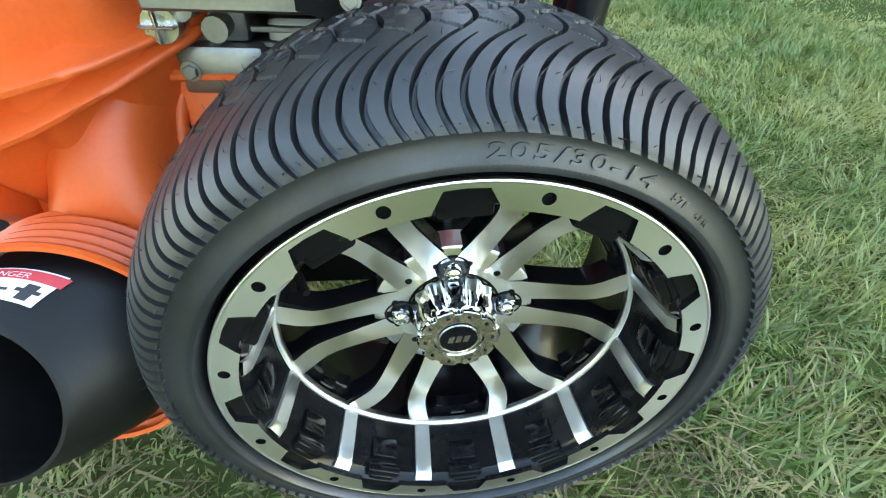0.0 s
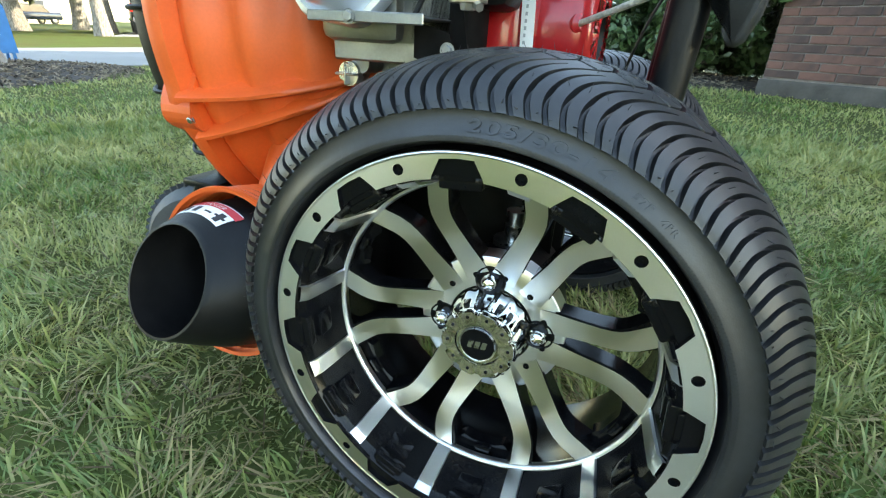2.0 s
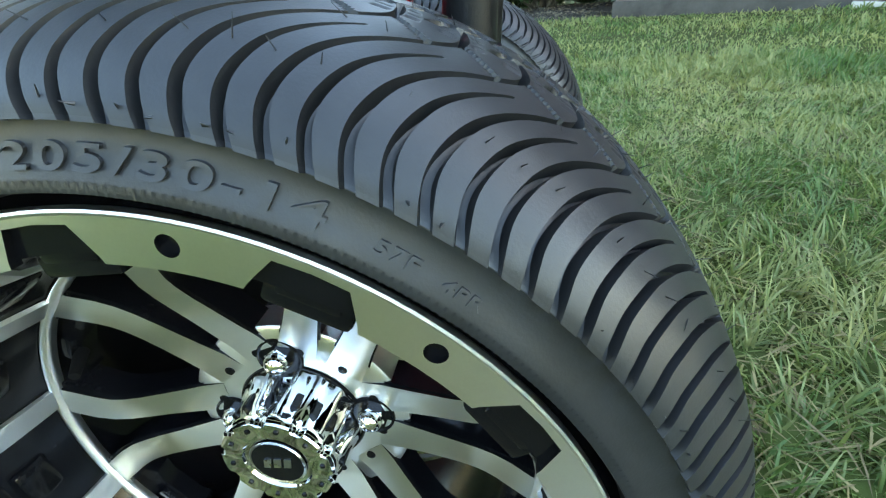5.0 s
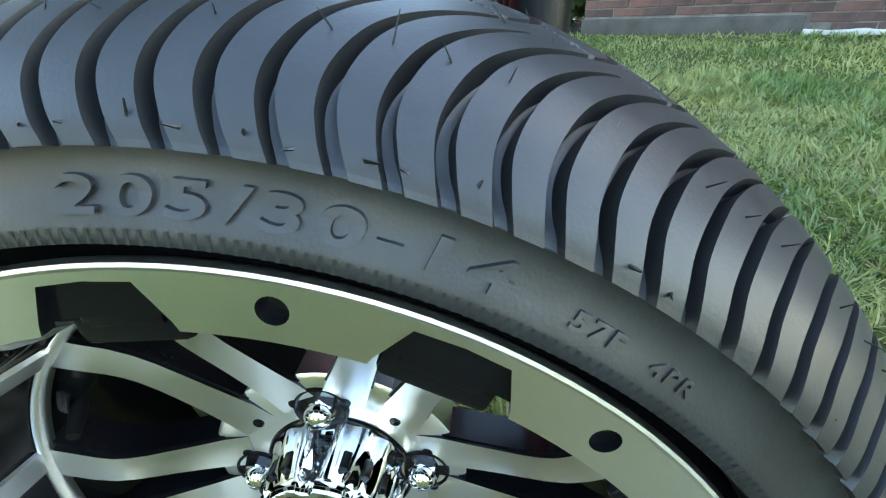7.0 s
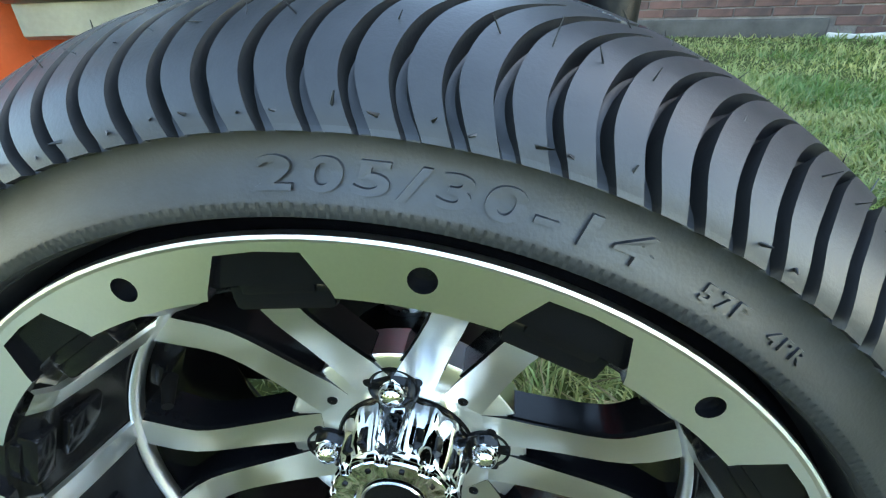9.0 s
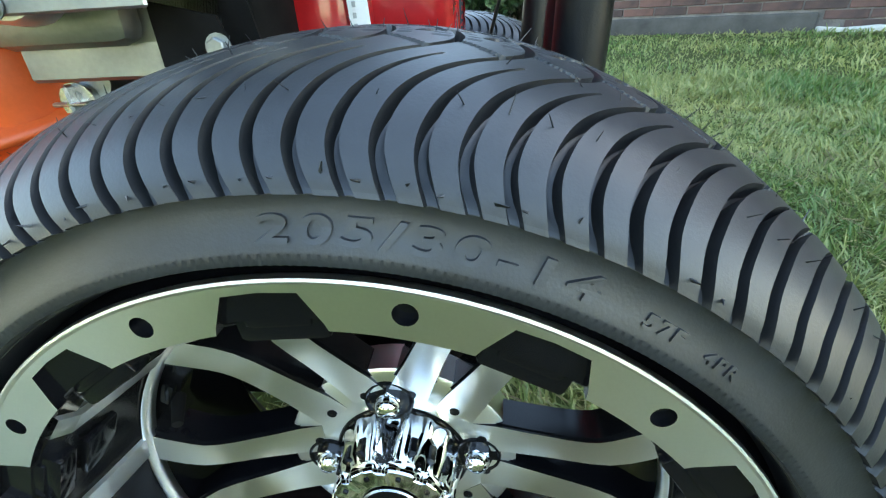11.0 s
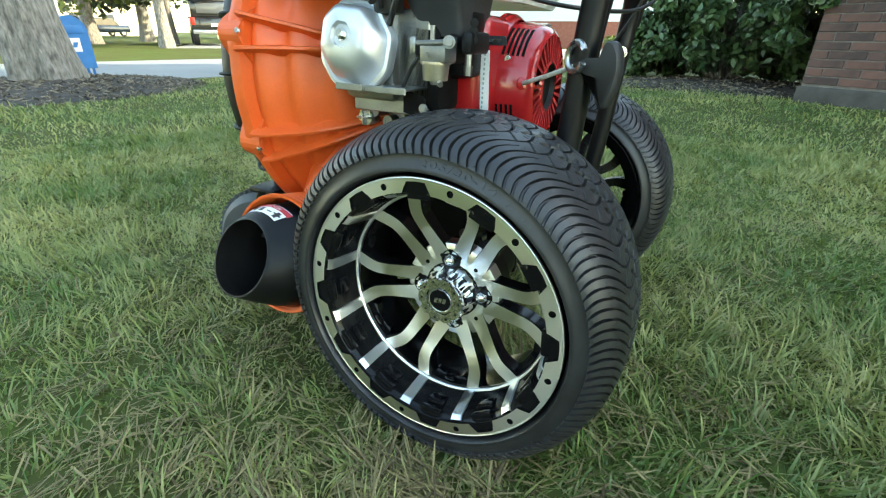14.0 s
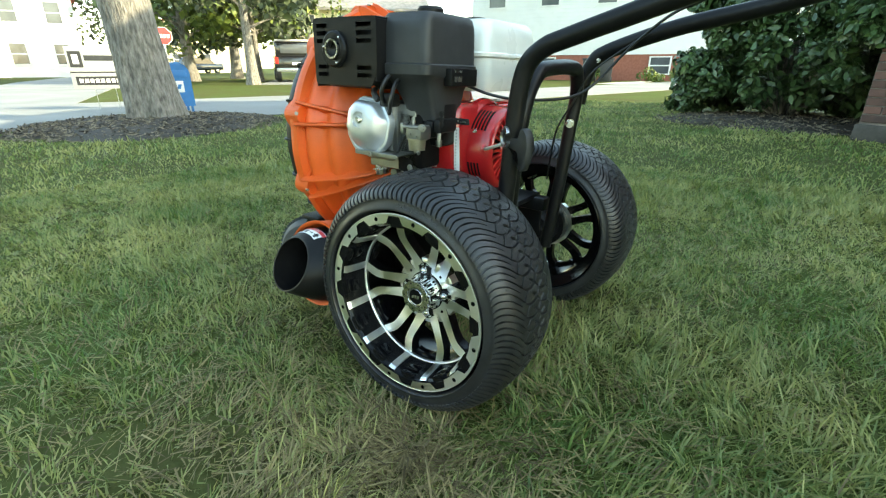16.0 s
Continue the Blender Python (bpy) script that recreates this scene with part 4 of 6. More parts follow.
for v in bm.verts:
    k = max(0.0, -v.co.y - 0.004) / 0.028
    v.co.x, v.co.z = v.co.x - 0.005 * k, v.co.z + 0.010 * k
bmesh.ops.transform(bm, matrix=VC, verts=bm.verts[:])
cover = part("valve_cover", bm, VALVE, engine, "silver painted steel valve cover", smooth=40)
bm = bmesh.new()
hex_bolt(bm, VC @ Vector((-0.005, -0.0285, 0.010)), VC.to_3x3() @ Vector((0, -1, 0)), 0.0060, 0.006)
part("cover_bolt", bm, STEEL, cover)
# silver shield below the cover
bm = bmesh.new()
box(bm, (-0.200, 0.092, 0.5005), (-0.085, 0.175, 0.5030), 0.001, 1, m=Matrix.Translation((0, 0, 0)))
box(bm, (-0.200, 0.090, 0.4960), (-0.085, 0.0925, 0.5050), 0.001, 1)
hex_bolt(bm, Vector((-0.155, 0.0895, 0.5005)), (0, -1, 0), 0.0045)
hex_bolt(bm, Vector((-0.075, 0.120, 0.478)), (0, -1, 0), 0.005)
part("heat_shield", bm, CAST, engine, "folded silver sheet metal shield")
bm = bmesh.new()
plate(bm, [(-0.110, 0.500), (-0.076, 0.492), (-0.066, 0.460), (-0.110, 0.470)], 0.002, pose(0, 0.125, 0))
plate(bm, [(-0.125, 0.580), (-0.085, 0.575), (-0.066, 0.470), (-0.125, 0.485)], 0.002, pose(0, 0.150, 0))
box(bm, (-0.130, 0.152, 0.470), (-0.068, 0.215, 0.600), 0.008, 2)
part("cylinder_flank", bm, DARK, engine, "matt black cylinder side")
bm = bmesh.new()
sweep(bm, smooth_line([(-0.112, 0.122, 0.498), (-0.092, 0.118, 0.530), (-0.080, 0.120, 0.545)], 5), 0.0026, 8)
part("governor_rod", bm, WIRE, engine)
# oil drain and sensor cluster
bm = bmesh.new()
along((-0.205, 0.230, 0.458), (-0.205, 0.185, 0.458), 0.013, 0.011, 14, 0, bm)
along((-0.185, 0.230, 0.440), (-0.185, 0.195, 0.440), 0.010, None, 12, 0, bm)
box(bm, (-0.225, 0.215, 0.425), (-0.165, 0.250, 0.475), 0.006)
along((-0.225, 0.222, 0.468), (-0.165, 0.222, 0.468), 0.006, None, 10, 0, bm)
for p in ((-0.215, 0.205, 0.405), (-0.170, 0.200, 0.395)):
    hex_bolt(bm, Vector(p), (0, -1, 0), 0.006)
box(bm, (-0.225, 0.206, 0.385), (-0.155, 0.250, 0.425), 0.005)
part("governor_linkage", bm, CAST, engine)
bm = bmesh.new()
along((-0.218, 0.205, 0.446), (-0.218, 0.180, 0.446), 0.014, 0.013, 18, 0, bm)
box(bm, (-0.2200, 0.172, 0.434), (-0.2160, 0.182, 0.458), 0.0015, 1)
box(bm, (-0.231, 0.172, 0.4445), (-0.205, 0.182, 0.4475), 0.0012, 1)
part("drain_cap", bm, STEEL, engine, "bright steel wing cap")
# muffler with louvred guard
bm = bmesh.new()
box(bm, (-0.300, 0.105, 0.625), (-0.130, 0.250, 0.752), 0.014, 3)
muffler = part("muffler", bm, BLACK_PLASTIC, engine, "black muffler box with a louvred guard")
bm = bmesh.new()
slots = []
for sx0, sx1 in ((-0.078, -0.046), (0.034, 0.074)):
    for z in (0.046, 0.032, 0.018, -0.030, -0.044):
        slots.append([(sx0, z), (sx1, z), (sx1, z + 0.008), (sx0, z + 0.008)])
plate(bm, rounded([(-0.087, -0.060), (0.075, -0.060), (0.087, -0.030), (0.087, 0.064), (-0.087, 0.064)], 0.010), 0.0025, pose(-0.215, 0.086, 0.690), holes=slots)
box(bm, (-0.300, 0.086, 0.626), (-0.297, 0.150, 0.750), 0.001, 1)
box(bm, (-0.133, 0.086, 0.640), (-0.130, 0.130, 0.750), 0.001, 1)
box(bm, (-0.300, 0.086, 0.750), (-0.130, 0.200, 0.7535), 0.001, 1)
part("muffler_guard", bm, TUBE_BLACK, muffler)
bm = bmesh.new()
for i in range(7):
    box(bm, (-0.165 + 0.006 * i, 0.12, 0.7535), (-0.1625 + 0.006 * i, 0.19, 0.7550), 0, m=None)
part("guard_slots", bm, STEEL, muffler)
bm = bmesh.new()
lathe(bm, [(0.034, 0.002), (0.034, -0.004), (0.030, -0.007), (0.021, -0.007), (0.018, -0.004)], 40, pose(-0.238, 0.085, 0.697))
part("outlet_plate", bm, TUBE_BLACK, muffler)
bm = bmesh.new()
lathe(bm, [(0.0185, -0.004), (0.0185, -0.012), (0.0150, -0.012), (0.0150, 0.008), (0.0001, 0.008)], 32, pose(-0.238, 0.085, 0.697), 0)
for k in range(3):
    x, z = polar(0.027, 40 + 120 * k)
    bmesh.ops.create_icosphere(bm, subdivisions=1, radius=0.0025, matrix=Matrix.Translation((-0.238 + x, 0.078, 0.697 + z)))
part("outlet_pipe", bm, STEEL, muffler, "bright steel outlet ring")
# air cleaner: lidded cover, base and elbow
bm = bmesh.new()
sq = rounded([(-0.060, -0.086), (0.060, -0.086), (0.060, 0.086), (-0.060, 0.086)], 0.022)


def stack(bm, outline, levels, c, mat=0):
    """Outline in x and y, stacked in z: levels are (scale, z)."""
    rings = [[bm.verts.new((c[0] + x * s, c[1] + y * s, z)) for x, y in outline] for s, z in levels]
    n = len(outline)
    for a, b in zip(rings, rings[1:]):
        for k in range(n):
            bm.faces.new((a[k], a[(k + 1) % n], b[(k + 1) % n], b[k])).material_index = mat
    bm.faces.new(rings[-1]).material_index = mat
    bm.faces.new(rings[0]).material_index = mat


AC = (-0.090, 0.200)
stack(bm, sq, [(1.0, 0.6740), (0.985, 0.728), (0.97, 0.744), (0.93, 0.756), (0.86, 0.762), (0.2, 0.765)], AC)
filt = part("air_filter_cover", bm, GREY_PLASTIC, engine, "charcoal plastic air filter cover")
bm = bmesh.new()
stack(bm, sq, [(0.52, 0.568), (0.56, 0.580), (0.74, 0.625), (0.90, 0.645), (0.99, 0.650), (1.045, 0.655), (1.05, 0.672), (1.0, 0.6745)], AC)
for v in bm.verts:
    v.co.x += 0.22 * max(0.0, 0.650 - v.co.z)
part("air_filter_base", bm, GREY_PLASTIC, filt)
bm = bmesh.new()
box(bm, (-0.088, 0.176, 0.515), (-0.040, 0.236, 0.610), 0.012, 2)
box(bm, (-0.082, 0.165, 0.575), (-0.044, 0.215, 0.600), 0.008, 2)
box(bm, (-0.066, 0.145, 0.535), (-0.040, 0.200, 0.572), 0.010, 2)
part("intake_elbow", bm, BLACK_PLASTIC, filt)
bm = bmesh.new()
lathe(bm, [(0.026, 0.0), (0.026, 0.010), (0.022, 0.015), (0.0001, 0.016)], 24, Matrix.Translation((AC[0], AC[1], 0.7625)) @ Matrix.Rotation(radians(90), 4, "X"))
part("wing_nut", bm, BLACK_PLASTIC, filt)
bm = bmesh.new()
box(bm, (-0.034, 0.170, 0.634), (-0.014, 0.262, 0.668), 0.003)
part("choke_plate", bm, BLACK_PLASTIC, filt)
bm = bmesh.new()
for z, h in ((0.660, 0.004), (0.643, 0.010)):
    box(bm, (-0.0140, 0.180, z), (-0.0132, 0.204, z + h), 0)
part("choke_marks", bm, STEEL, filt)
# carburettor
bm = bmesh.new()
box(bm, (-0.082, 0.105, 0.532), (-0.032, 0.150, 0.568), 0.006)
along((-0.095, 0.110, 0.562), (-0.020, 0.098, 0.566), 0.0045, None, 10, 0, bm)
along((-0.060, 0.112, 0.568), (-0.060, 0.112, 0.590), 0.004, None, 10, 0, bm)
hex_bolt(bm, Vector((-0.020, 0.094, 0.566)), (0.4, -1, 0), 0.0075)
box(bm, (-0.100, 0.104, 0.545), (-0.088, 0.120, 0.572), 0.003)
for p in ((-0.066, 0.104, 0.546), (-0.046, 0.104, 0.541)):
    hex_bolt(bm, Vector(p), (0, -1, 0), 0.0035)
small = Matrix.Translation((-0.056, 0.112, 0.548)) @ Matrix.Scale(0.76, 4) @ Matrix.Translation((0.056, -0.112, -0.548))
bmesh.ops.transform(bm, matrix=small, verts=bm.verts[:])
carb = part("carburettor", bm, CAST, engine, "cast carburettor with bowl and screws")
bm = bmesh.new()
along((-0.060, 0.125, 0.505), (-0.060, 0.125, 0.533), 0.021, 0.024, 28, 0, bm)
along((-0.060, 0.125, 0.531), (-0.060, 0.125, 0.535), 0.0265, None, 28, 0, bm)
along((-0.060, 0.125, 0.498), (-0.060, 0.125, 0.506), 0.008, 0.010, 6, 0, bm)
along((-0.046, 0.113, 0.503), (-0.040, 0.107, 0.500), 0.005, None, 6, 0, bm)
bmesh.ops.transform(bm, matrix=small, verts=bm.verts[:])
part("float_bowl", bm, DULL_BRONZE, carb)
bm = bmesh.new()
along((-0.026, 0.150, 0.522), (-0.026, 0.150, 0.534), 0.0055, 0.0065, 14, 0, bm)
along((-0.026, 0.150, 0.534), (-0.026, 0.150, 0.548), 0.0045, None, 10, 0, bm)
part("fuel_filter", bm, CAST, carb)
bm = bmesh.new()
box(bm, (-0.034, 0.140, 0.548), (-0.018, 0.200, 0.575), 0.005)
for z in (0.565, 0.575, 0.585):
    hex_bolt(bm, Vector((-0.020, 0.149, z)), (0.3, -1, 0), 0.004)
part("throttle_bracket", bm, BLACK_PLASTIC, engine)
# hoses and leads by the cylinder
bm = bmesh.new()
sweep(bm, smooth_line([(-0.135, 0.110, 0.600), (-0.125, 0.095, 0.625), (-0.120, 0.110, 0.650), (-0.130, 0.16, 0.66)]), 0.0045, 8)
sweep(bm, smooth_line([(-0.125, 0.115, 0.580), (-0.105, 0.098, 0.605), (-0.105, 0.115, 0.640), (-0.115, 0.17, 0.650)]), 0.004, 8)
sweep(bm, smooth_line([(-0.170, 0.150, 0.640), (-0.155, 0.105, 0.622), (-0.140, 0.10, 0.605)]), 0.006, 8)
box(bm, (-0.150, 0.112, 0.592), (-0.120, 0.145, 0.618), 0.005)
box(bm, (-0.115, 0.150, 0.585), (-0.085, 0.200, 0.640), 0.004)
part("hose_loom", bm, WIRE, engine, "black rubber hoses and lead")
bm = bmesh.new()
along((-0.160, 0.118, 0.622), (-0.158, 0.106, 0.630), 0.006, 0.004, 10, 0, bm)
part("red_boot", bm, ORANGE, engine)
# red fan shroud, and the recoil starter with its ring of vents, facing +x
bm = bmesh.new()
box(bm, (-0.110, 0.225, 0.390), (-0.030, 0.540, 0.600), 0.022, 3)
rec = Matrix.Translation((-0.042, 0.352, 0.500)) @ Matrix.Rotation(radians(-90), 4, "Z")
lathe(bm, [(0.098, 0.012), (0.104, 0.004), (0.108, -0.010)], 64, rec)
shroud = part("fan_shroud", bm, RED, engine, "glossy red sheet metal fan shroud", smooth=40)
bm = bmesh.new()
# the lathe's y becomes +x here
lathe(bm, [(0.098, 0.0), (0.099, 0.006), (0.095, 0.010), (0.092, 0.048), (0.086, 0.064), (0.078, 0.069)], 64, rec)
lathe(bm, [(0.036, 0.0705), (0.039, 0.069), (0.042, 0.065)], 40, rec)
for k in range(30):
    mm = rec @ pose(0, 0, 0, 0, 12 * k, 0)
    a = [bm.verts.new(mm @ Vector(p)) for p in ((-0.0022, 0.069, 0.037), (0.0022, 0.069, 0.037), (0.0080, 0.069, 0.0795), (0.0022, 0.069, 0.0795))]
    b = [bm.verts.new(mm @ Vector(p)) for p in ((-0.0022, 0.063, 0.037), (0.0022, 0.063, 0.037), (0.0080, 0.061, 0.0795), (0.0022, 0.061, 0.0795))]
    bm.faces.new(a)
    for i in range(4):
        bm.faces.new((a[i], a[(i + 1) % 4], b[(i + 1) % 4], b[i]))
recoil = part("recoil_cover", bm, RED, engine, "glossy red recoil starter cover with radial vents", smooth=40)
# added black disc behind the vents stands for the shade inside the cover
bm = bmesh.new()
lathe(bm, [(0.079, 0.052), (0.0001, 0.052)], 40, rec)
part("cover_depth", bm, DARK, recoil)
bm = bmesh.new()
lathe(bm, [(0.038, 0.070), (0.034, 0.061), (0.016, 0.059), (0.0001, 0.061)], 32, rec)
part("starter_hub", bm, BLACK_PLASTIC, recoil)
# slot louvres on the cover's near flank, black bands for their shaded openings, and its lettered strip
for a0, a1, cnt in ((-60, -26, 5), (-124, -104, 4)):
    for k in range(cnt):
        bm = bmesh.new()
        y0 = 0.0135 + 0.0078 * k
        rr = float(np.interp(y0 + 0.002, [0.010, 0.048], [0.0952, 0.0922])) + 0.0004
        cols = []
        for i in range(9):
            a = radians(a0 + (a1 - a0) * i / 8)
            cols.append([bm.verts.new(rec @ Vector((-q * math.sin(a), yy, q * math.cos(a)))) for q, yy in ((rr - 0.004, y0), (rr, y0), (rr, y0 + 0.0042), (rr - 0.004, y0 + 0.0042))])
        for p, q in zip(cols, cols[1:]):
            for i in range(3):
                bm.faces.new((p[i], p[i + 1], q[i + 1], q[i]))
        bm.faces.new(cols[0])
        bm.faces.new(cols[-1])
        part("flank_slot", bm, DARK, recoil)
# raised seam where the cover meets the shroud
bm = bmesh.new()
lathe(bm, [(0.096, 0.003), (0.104, 0.003), (0.1065, 0.000), (0.1065, -0.005), (0.103, -0.008)], 64, rec)
part("seam_ring", bm, RED, recoil, smooth=60)
bm = bmesh.new()
plate(bm, [(-0.0068, -0.050), (0.0068, -0.050), (0.0068, 0.050), (-0.0068, 0.050)], 0.001, pose(-0.032, 0.2225, 0.503, 0, -3, 0))
strip = part("spec_strip", bm, WHITE, shroud, "narrow white specification strip")
bm = bmesh.new()
for i in range(14):
    z = 0.460 + 0.0066 * i
    box(bm, (-0.0352, 0.2217, z), (-0.0328, 0.2224, z + 0.0034), 0)
part("strip_bars", bm, SIGN_GREY, strip)
bm = bmesh.new()
plate(bm, rounded([(-0.017, -0.006), (0.019, -0.006), (0.017, 0.006), (-0.019, 0.006)], 0.002), 0.001, pose(-0.022, 0.2225, 0.566))
badge2 = part("shroud_badge", bm, INK, shroud, "small dark badge on the shroud")
bm = bmesh.new()
plate(bm, [(-0.010, -0.002), (0.010, -0.002), (0.012, 0.002), (-0.010, 0.002)], 0.001, pose(-0.022, 0.2217, 0.566))
part("badge_mark", bm, STEEL, badge2)
for p in ((-0.018, 0.272, 0.541), (-0.012, 0.280, 0.44)):
    bm = bmesh.new()
    hex_bolt(bm, Vector(p), (0.25, -1, 0), 0.006)
    part("shroud_bolt", bm, STEEL, shroud)
# rope guide, starter rope, eye and grip
bm = bmesh.new()
lathe(bm, [(0.014, 0.0), (0.012, 0.010), (0.007, 0.014), (0.004, 0.010)], 24, Matrix.Translation((0.006, 0.274, 0.508)) @ Vector((0.75, -0.62, 0.1)).to_track_quat("Y", "Z").to_matrix().to_4x4())
part("rope_guide", bm, RED, recoil)
bm = bmesh.new()
sweep(bm, smooth_line([(0.008, 0.268, 0.508), (0.055, 0.226, 0.523), (0.104, 0.182, 0.540)], 6), 0.0033, 8)
part("starter_rope", bm, ROPE, blower, "pale starter rope")
bm = bmesh.new()
ring_pts = [Vector((0.106, 0.176, 0.551)) + 0.0165 * Vector((math.cos(a) * 0.75, -math.cos(a) * 0.65, math.sin(a))) for a in [2 * math.pi * (i / 20) * 0.86 + 0.5 for i in range(21)]]
sweep(bm, ring_pts, 0.0042, 10)
part("rope_eye", bm, STEEL, blower, "bright open steel rope eye")
bm = bmesh.new()
G = Matrix.Translation((0.130, 0.182, 0.541)) @ Matrix.Rotation(radians(-18), 4, "Z") @ Matrix.Diagonal((0.86, 0.86, 0.84, 1))
grip = [(0.016, 0.036), (0.027, 0.034), (0.036, 0.020), (0.040, -0.002), (0.037, -0.030), (0.028, -0.054), (0.019, -0.058), (0.012, -0.048), (0.012, -0.015), (-0.012, -0.012), (-0.020, -0.007), (-0.020, 0.009), (-0.010, 0.012), (0.010, 0.012), (0.012, 0.022)]
dome(bm, rounded(grip, 0.005, 3), [(0.93, 0.011), (1.0, 0.007), (1.0, -0.007), (0.93, -0.011)], G)
part("pull_grip", bm, PULL, blower, "black moulded pull grip", smooth=50)
# fuel tank
bm = bmesh.new()
tq = rounded([(-0.11, -0.125), (0.11, -0.125), (0.11, 0.125), (-0.11, 0.125)], 0.035, 5)
stack(bm, tq, [(0.90, 0.622), (0.96, 0.640), (0.97, 0.690), (1.01, 0.694), (1.01, 0.700), (0.97, 0.703), (0.955, 0.735), (0.92, 0.756), (0.84, 0.768), (0.2, 0.772)], (-0.128, 0.430))
tank = part("fuel_tank", bm, TANK, engine, "off-white painted steel fuel tank", smooth=45)
bm = bmesh.new()
along((-0.16, 0.47, 0.770), (-0.16, 0.47, 0.785), 0.034, 0.030, 24, 0, bm)
part("tank_cap", bm, BLACK_PLASTIC, tank)

# ---- handle frame ----
R_T = 0.0165
bm = bmesh.new()
near_h = [(0.100, 0.195, 0.330), (0.108, 0.195, 0.46), (0.112, 0.195, 0.56), (0.118, 0.195, 0.635), (0.130, 0.195, 0.678), (0.158, 0.195, 0.704), (0.200, 0.195, 0.720), (0.330, 0.195, 0.762), (0.700, 0.195, 0.880), (0.900, 0.195, 0.935)]
sweep(bm, smooth_line(near_h, 8), R_T, 16)
frame_ob = part("handlebar", bm, TUBE_BLACK, blower, "black powder-coated steel handlebar tube", smooth=60)
bm = bmesh.new()
far_h = [(0.112, 0.515, 0.600), (0.120, 0.515, 0.650), (0.135, 0.515, 0.688), (0.165, 0.515, 0.712), (0.300, 0.512, 0.757), (0.480, 0.508, 0.796), (0.700, 0.505, 0.862), (0.900, 0.500, 0.920)]
sweep(bm, smooth_line(far_h, 8), R_T, 16)
part("handlebar", bm, TUBE_BLACK, blower, "black powder-coated steel handlebar tube", smooth=60)
bm = bmesh.new()
hoop = [(0.100, 0.225, 0.345), (0.106, 0.225, 0.500), (0.112, 0.232, 0.600), (0.116, 0.262, 0.655), (0.118, 0.305, 0.672), (0.118, 0.440, 0.676), (0.116, 0.478, 0.655), (0.113, 0.494, 0.610), (0.108, 0.492, 0.540), (0.098, 0.490, 0.400), (0.080, 0.490, 0.240)]
sweep(bm, smooth_line(hoop, 8), R_T * 0.92, 16)
part("hoop_frame", bm, TUBE_BLACK, blower, "black steel hoop frame", smooth=60)
bm = bmesh.new()
hex_bolt(bm, Vector((0.112, 0.478, 0.556)), (0.35, -0.94, 0), 0.0075, 0.007)
bmesh.ops.create_icosphere(bm, subdivisions=2, radius=0.006, matrix=Matrix.Translation((0.110, 0.474, 0.557)))
part("frame_bolt", bm, STEEL, blower, "bright zinc frame bolt")
bm = bmesh.new()
hex_bolt(bm, Vector((0.150, 0.503, 0.694)), (0.2, -0.97, 0), 0.004)
part("frame_bolt", bm, STEEL, blower, "bright zinc frame bolt")
bm = bmesh.new()
sweep(bm, smooth_line([(-0.055, 0.262, 0.640), (0.020, 0.262, 0.620), (0.075, 0.30, 0.612), (0.130, 0.40, 0.616), (0.160, 0.47, 0.645), (0.215, 0.49, 0.715), (0.290, 0.47, 0.775), (0.36, 0.44, 0.80)], 8), 0.0030, 8)
sweep(bm, smooth_line([(0.036, 0.560, 0.400), (0.075, 0.49, 0.53), (0.115, 0.47, 0.60), (0.150, 0.48, 0.67), (0.23, 0.50, 0.735)], 8), 0.0022, 8)
part("throttle_cable", bm, WIRE, blower, "thin black throttle cable")

# ---- the place ----
bm = bmesh.new()
bmesh.ops.create_grid(bm, x_segments=2, y_segments=2, size=300)
thing("ground", "mown lawn ground with patchy green and straw grass", "ground", bm, SOIL, kind="structure", smooth=0)


def sheet(name, pts, z, mat, label, category, kind="structure"):
    bm = bmesh.new()
    top = [bm.verts.new((x, y, z)) for x, y in pts]
    low = [bm.verts.new((x, y, -0.05)) for x, y in pts]
    bm.faces.new(top)
    for i in range(len(pts)):
        j = (i + 1) % len(pts)
        bm.faces.new((top[i], top[j], low[j], low[i]))
    return thing(name, label, category, bm, mat, kind=kind, smooth=0)


# near road, and a side street that leaves it
sheet("road", [(-14.0, -25.0), (-9.2, -25.0), (-6.75, 0.0), (-3.05, 13.8), (2.0, 34.0), (-2.0, 36.0), (-6.4, 14.5), (-9.85, 6.5), (-10.9, 2.9), (-30.0, 11.8), (-90.0, 46.0), (-92.0, 36.0), (-30.0, 6.6), (-15.6, 1.5)], 0.012, ASPHALT, "pale worn asphalt street", "road")


